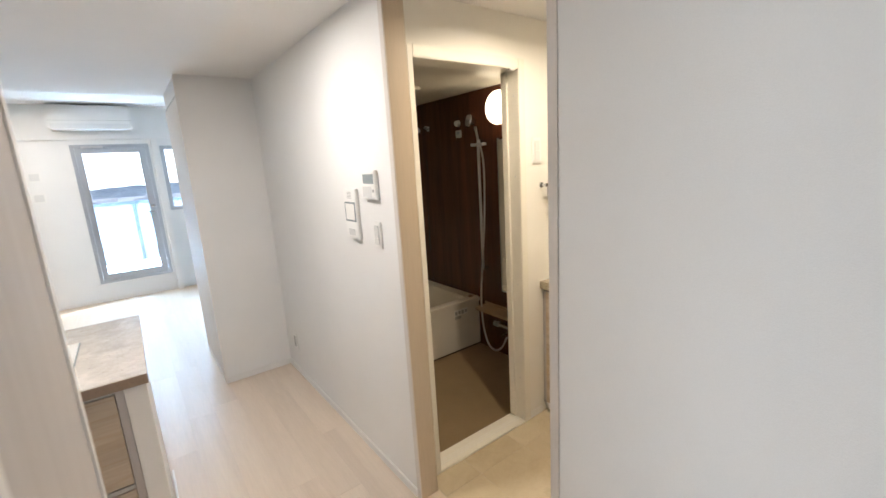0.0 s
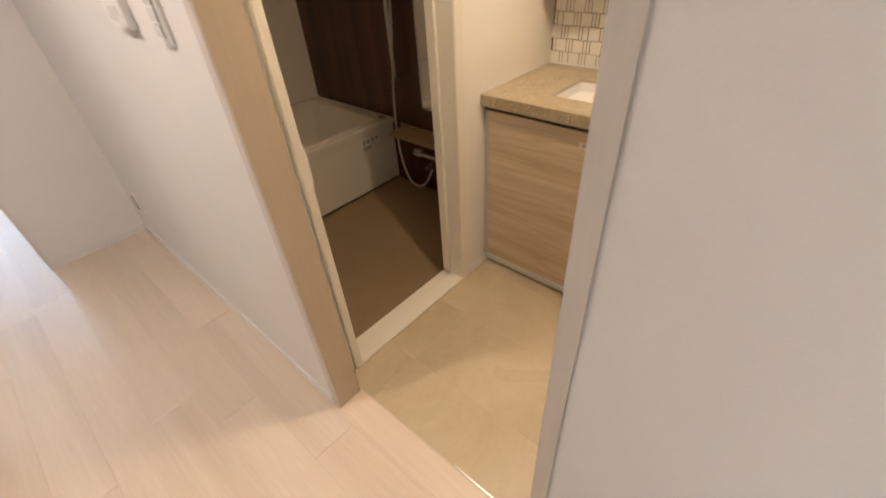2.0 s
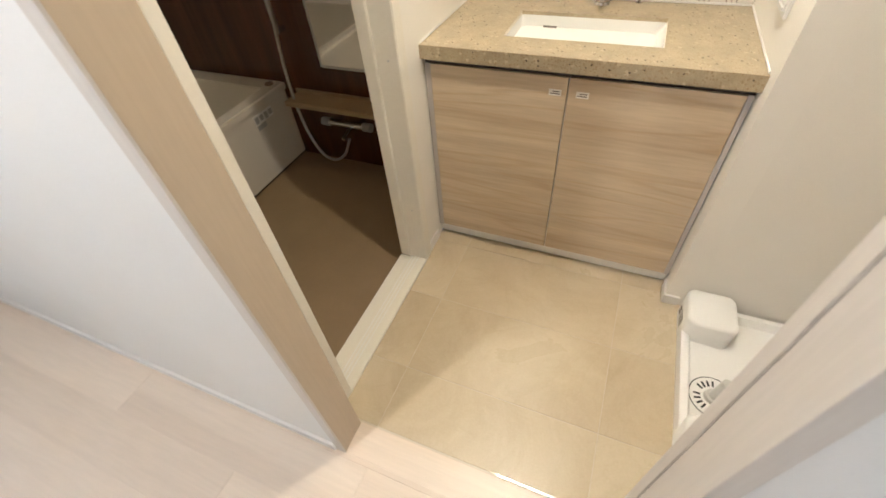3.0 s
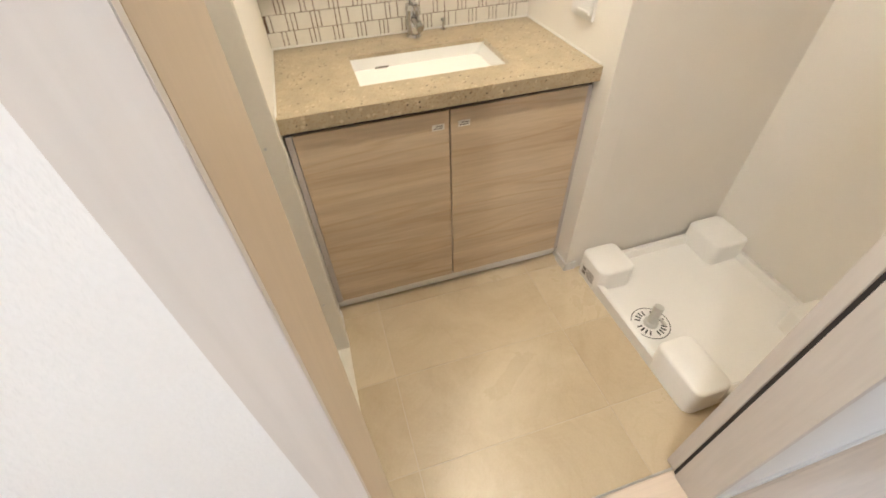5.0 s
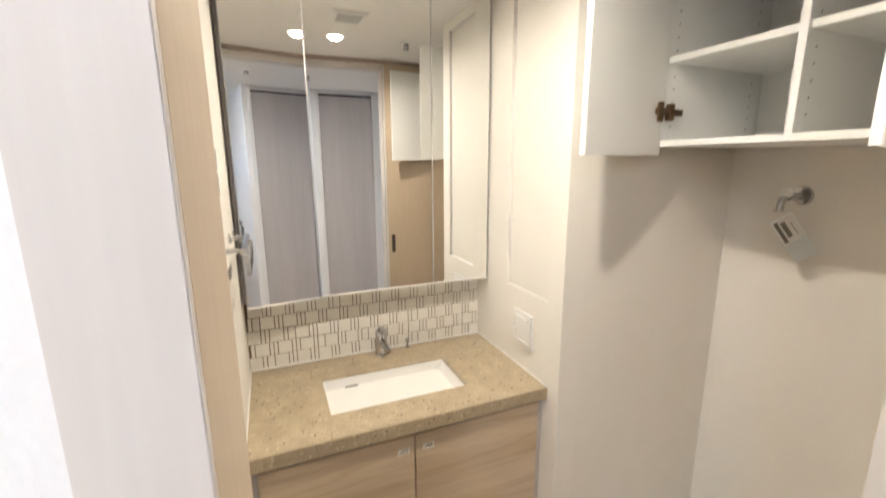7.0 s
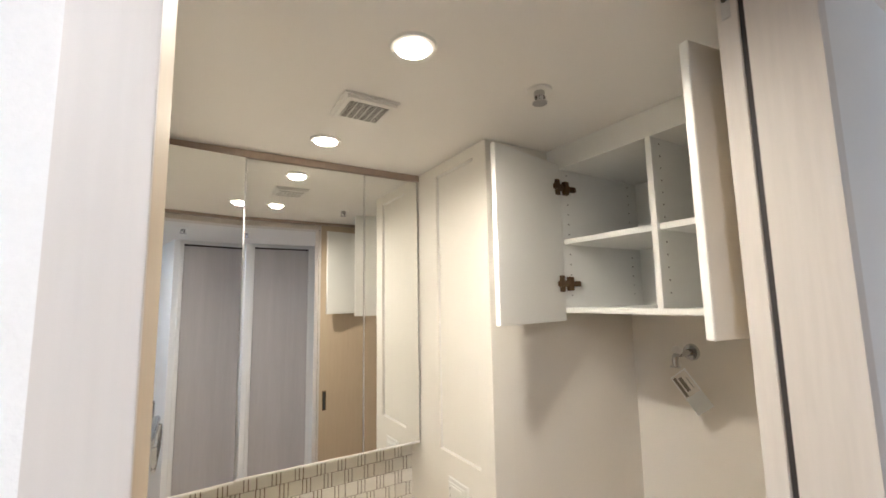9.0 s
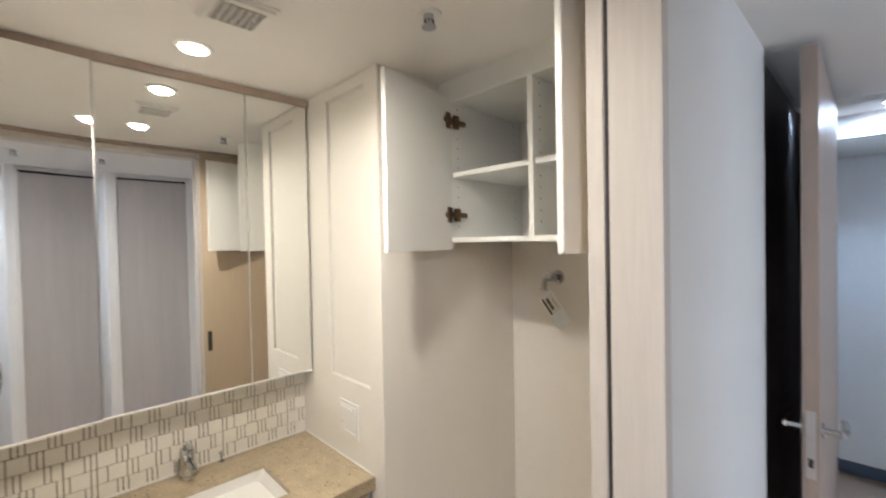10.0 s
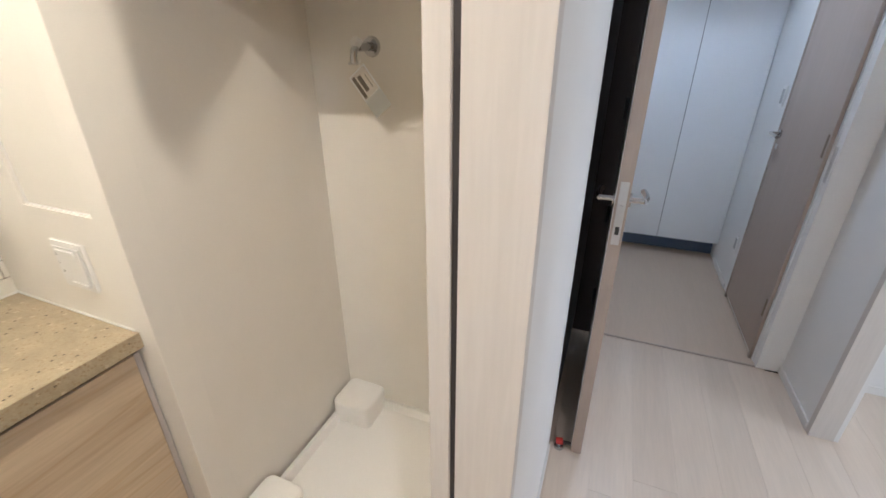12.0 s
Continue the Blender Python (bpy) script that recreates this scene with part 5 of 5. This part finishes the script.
tube(bm, (-0.089, -1.655, 0.030), (-0.121, -1.66, 0.030), 0.008)
part("catch", bm, BLACK, ds, smooth=True)
for o in (hd, ds):
    o.location.x += 0.036
    o.location.y -= 0.004
sk = part("strike_plate", boxes((-0.9088, -0.9065, -2.585, -2.555, 0.97, 1.12), bevel=0.002), STEEL)
sk.name = "strike_plate"
tagged(sk, "small steel strike plate in the white hall door frame", "strike plate")

td = thing("taupe_door", (-0.9, -2.93, 0), "taupe flush door with a chrome lever in the hall wall", "door")
part("leaf", boxes((-0.904, -0.893, -3.246, -2.600, 0.03, 2.10), bevel=0.002), TAUPE, td)
for y0, y1 in ((-3.262, -3.248), (-2.598, -2.574)):
    part("frame_post", boxes((-0.904, -0.889, y0, y1, 0.0, 2.13), bevel=0.002), TAUPE, td)
bm = bmesh.new()
tube(bm, (-0.893, -3.21, 1.07), (-0.885, -3.21, 1.07), 0.022)
tube(bm, (-0.885, -3.21, 1.07), (-0.845, -3.21, 1.07), 0.009)
bent(bm, [(-0.848, -3.215, 1.07), (-0.842, -3.18, 1.07), (-0.844, -3.12, 1.068), (-0.848, -3.09, 1.066)], 0.010)
part("lever_handle", bm, CHROME, td, smooth=True)
part("key_plate", boxes((-0.8928, -0.889, -3.225, -3.195, 0.985, 1.015), bevel=0.002), STEEL, td)
for z in (0.30, 1.11, 1.85):
    part("hinge", boxes((-0.8928, -0.888, -2.612, -2.588, z - 0.05, z + 0.05), bevel=0.002), BRONZE, td, "bronze hinge leaf")
for z, h in ((0.33, 0.11), (1.25, 0.12)):
    s = thing("socket_plate", (-0.905, -3.42, z), "white plate on the hall wall beside the door", "socket")
    part("plate", boxes((-0.9045, -0.896, -3.455, -3.385, z - h / 2, z + h / 2), bevel=0.003), PLASTIC, s)
    part("insert", boxes((-0.8955, -0.893, -3.44, -3.40, z - h / 3, z + h / 3), bevel=0.001), CERAMIC, s)

td.location.y -= 0.030
sc = thing("shoe_cabinet", (-0.45, -4.05, 0.15), "tall white floating shoe cabinet at the end of the hall", "cabinet")
part("carcass", boxes((-0.904, -0.002, -4.29, -3.862, 0.152, 2.12)), SHOEWHITE, sc)
for x0, x1 in ((-0.902, -0.479), (-0.475, -0.052), (-0.048, -0.004)):
    part("door", boxes((x0, x1, -3.8615, -3.842, 0.145, 2.138), bevel=0.002), SHOEWHITE, sc)
part("grip_line", boxes((-0.4788, -0.4752, -3.8612, -3.85, 0.15, 2.135)), SHADOWLINE, sc)
part("top_filler", boxes((-0.904, -0.002, -4.29, -3.875, 2.1205, HALL_Z)), TRIM, sc)
# the recess's shade is put into the plinth's colour
part("plinth", boxes((-0.904, -0.002, -4.29, -3.99, 0.001, 0.1515)), UNDERSHADE, sc, "recessed plinth, coloured dark blue-grey for the shade under the cabinet")
sc.location.y -= 0.015
hl = thing("downlight", (-0.31, -2.95, HALL_Z), "round lit downlight in the hall ceiling", "lamp")
bm = bmesh.new()
tube(bm, (-0.31, -2.95, HALL_Z), (-0.31, -2.95, HALL_Z - 0.006), 0.05, 0.047, 32)
part("ring", bm, PLASTIC, hl, smooth=True)
bm = bmesh.new()
tube(bm, (-0.31, -2.95, HALL_Z - 0.0062), (-0.31, -2.95, HALL_Z - 0.009), 0.042, 0.04, 32)
part("diffuser", bm, LAMPGLOW, hl, "glowing diffuser")

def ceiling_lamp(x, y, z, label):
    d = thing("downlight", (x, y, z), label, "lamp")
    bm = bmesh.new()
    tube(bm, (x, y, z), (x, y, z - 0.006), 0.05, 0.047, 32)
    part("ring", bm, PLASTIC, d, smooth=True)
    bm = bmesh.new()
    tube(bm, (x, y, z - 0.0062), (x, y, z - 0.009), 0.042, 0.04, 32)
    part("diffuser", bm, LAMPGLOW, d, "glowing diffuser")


# first fitting is invented to go with the corridor fill lamp
ceiling_lamp(-0.66, 0.35, CORR_Z, "added unseen downlight fitting in the corridor ceiling")
ceiling_lamp(-1.85, 4.5, ROOM_Z, "round lit ceiling lamp in the living room")

# ---- pieces: washroom tiles, mosaic, floorboards ----
floor = structure("floor_washroom", boxes((0.1, EAST, NICHE_S, N_WALL, -0.1, -0.0012)), GROUT, "large beige floor tiles with pale joints", "floor")


def piece(name, me, at, parent):
    ob = new(name, me)
    ob.parent = parent
    ob.location = at
    return ob


def slab_mesh(name, sx, sy, sz, material, chamfer=0.0015):
    """A flat piece centred on its top face, chamfered, 20 triangles."""
    bm = bmesh.new()
    a, b = (sx / 2, sy / 2), (sx / 2 - chamfer, sy / 2 - chamfer)
    rings = [[bm.verts.new((i * w, j * h, z)) for i, j in ((-1, -1), (1, -1), (1, 1), (-1, 1))] for (w, h), z in ((a, -sz), (a, -chamfer), (b, 0.0))]
    for u, v in zip(rings, rings[1:]):
        for k in range(4):
            bm.faces.new((u[k], u[(k + 1) % 4], v[(k + 1) % 4], v[k]))
    bm.faces.new(rings[-1])
    return mesh_of(name, bm, material)


XJ = [0.104, 0.325, 0.640, 0.945, EAST]
YJ = [NICHE_S, -1.345, -0.700, -0.055, N_WALL]
for i in range(4):
    for j in range(4):
        x0, x1, y0, y1 = XJ[i] + 0.0010, XJ[i + 1] - 0.0010, YJ[j] + 0.0010, YJ[j + 1] - 0.0010
        piece("tile", slab_mesh("tile", x1 - x0, y1 - y0, 0.003, TILE, 0.0004), ((x0 + x1) / 2, (y0 + y1) / 2, 0.0), floor)

splash = structure("wall_mosaic", boxes((EAST - 0.0085, EAST - 0.0005, CY0, CY1, 0.838, 1.13)), BROWNGROUT, "cream mosaic splashback with brown joints", "splashback")
RH, JO = 0.0515, 0.0031
WIDTHS = {"s": 0.0475, "m": 0.0235, "t": 0.0115}


def tile_wall_mesh(w):
    bm = bmesh.new()
    c = 0.001
    a, b = (w / 2, RH / 2 - 0.0011), (w / 2 - c, RH / 2 - 0.0011 - c)
    rings = [[bm.verts.new((x, i * p, j * q)) for i, j in ((-1, -1), (-1, 1), (1, 1), (1, -1))] for (p, q), x in ((a, 0.004), (a, 0.0010), (b, 0.0))]
    for u, v in zip(rings, rings[1:]):
        for k in range(4):
            bm.faces.new((u[k], u[(k + 1) % 4], v[(k + 1) % 4], v[k]))
    bm.faces.new(rings[-1])
    return mesh_of("mosaic_tile", bm, MOSAIC)


TILES = {k: tile_wall_mesh(w) for k, w in WIDTHS.items()}
rng = random.Random(12)
for row in range(6):
    z = 0.8395 + RH * (row + 0.5)
    y = CY0 + 0.001
    last = "s" if row % 2 else "t"
    while y < CY1 - 0.012:
        run = rng.choice(("tt", "mt", "tt", "tt")) if last == "s" else "s"
        for k in run:
            w = WIDTHS[k]
            if y + w > CY1 - 0.001:
                w = CY1 - 0.001 - y
                if w > 0.006:
                    piece("mosaic_tile", tile_wall_mesh(w), (EAST - 0.0125, y + w / 2, z), splash)
                y = CY1
                break
            piece("mosaic_tile", TILES[k], (EAST - 0.0125, y + w / 2, z), splash)
            y += w + JO
        last = run[-1] if run != "s" else "s"

boards = tagged(new("floor_boards"), "bleached oak floorboards of corridor and living room", "floor", kind="structure")
rng = random.Random(7)
BW, GAP = 0.153, 0.0009
mesh_for = {}
rest = bmesh.new()
for c in range(-17, 14):
    x0 = -0.475 + BW * c
    x1 = x0 + BW
    y = -2.525 - 0.9 * rng.random()
    while y < FAR:
        ln = rng.choice((0.9, 1.2, 1.5, 1.8))
        a, b, xa, xb = max(y, -2.523), min(y + ln, FAR - 0.001), max(x0, -3.19), x1
        y += ln
        if b - a < 0.03:
            continue
        if b < 2.06 or a < 2.06:
            xb = min(xb, 0.0)
        xb = min(xb, 1.6)
        if xb - xa < 0.01:
            continue
        w, h = round(xb - xa - GAP, 4), round(b - a - GAP, 3)
        if -1.2 < x0 < 0.1:
            key = (w, h)
            if key not in mesh_for:
                mesh_for[key] = slab_mesh("floor_board", w, h, 0.009, FLOORWOOD, 0.0006)
            piece("floor_board", mesh_for[key], ((xa + xb) / 2, (a + b) / 2, 0.0), boards)
        else:
            box(rest, xa + GAP / 2, xb - GAP / 2, a + GAP / 2, b - GAP / 2, -0.009, 0.0)
far_boards = part("more_floor_boards", rest, FLOORWOOD, boards)
tagged(far_boards, kind="stuff")
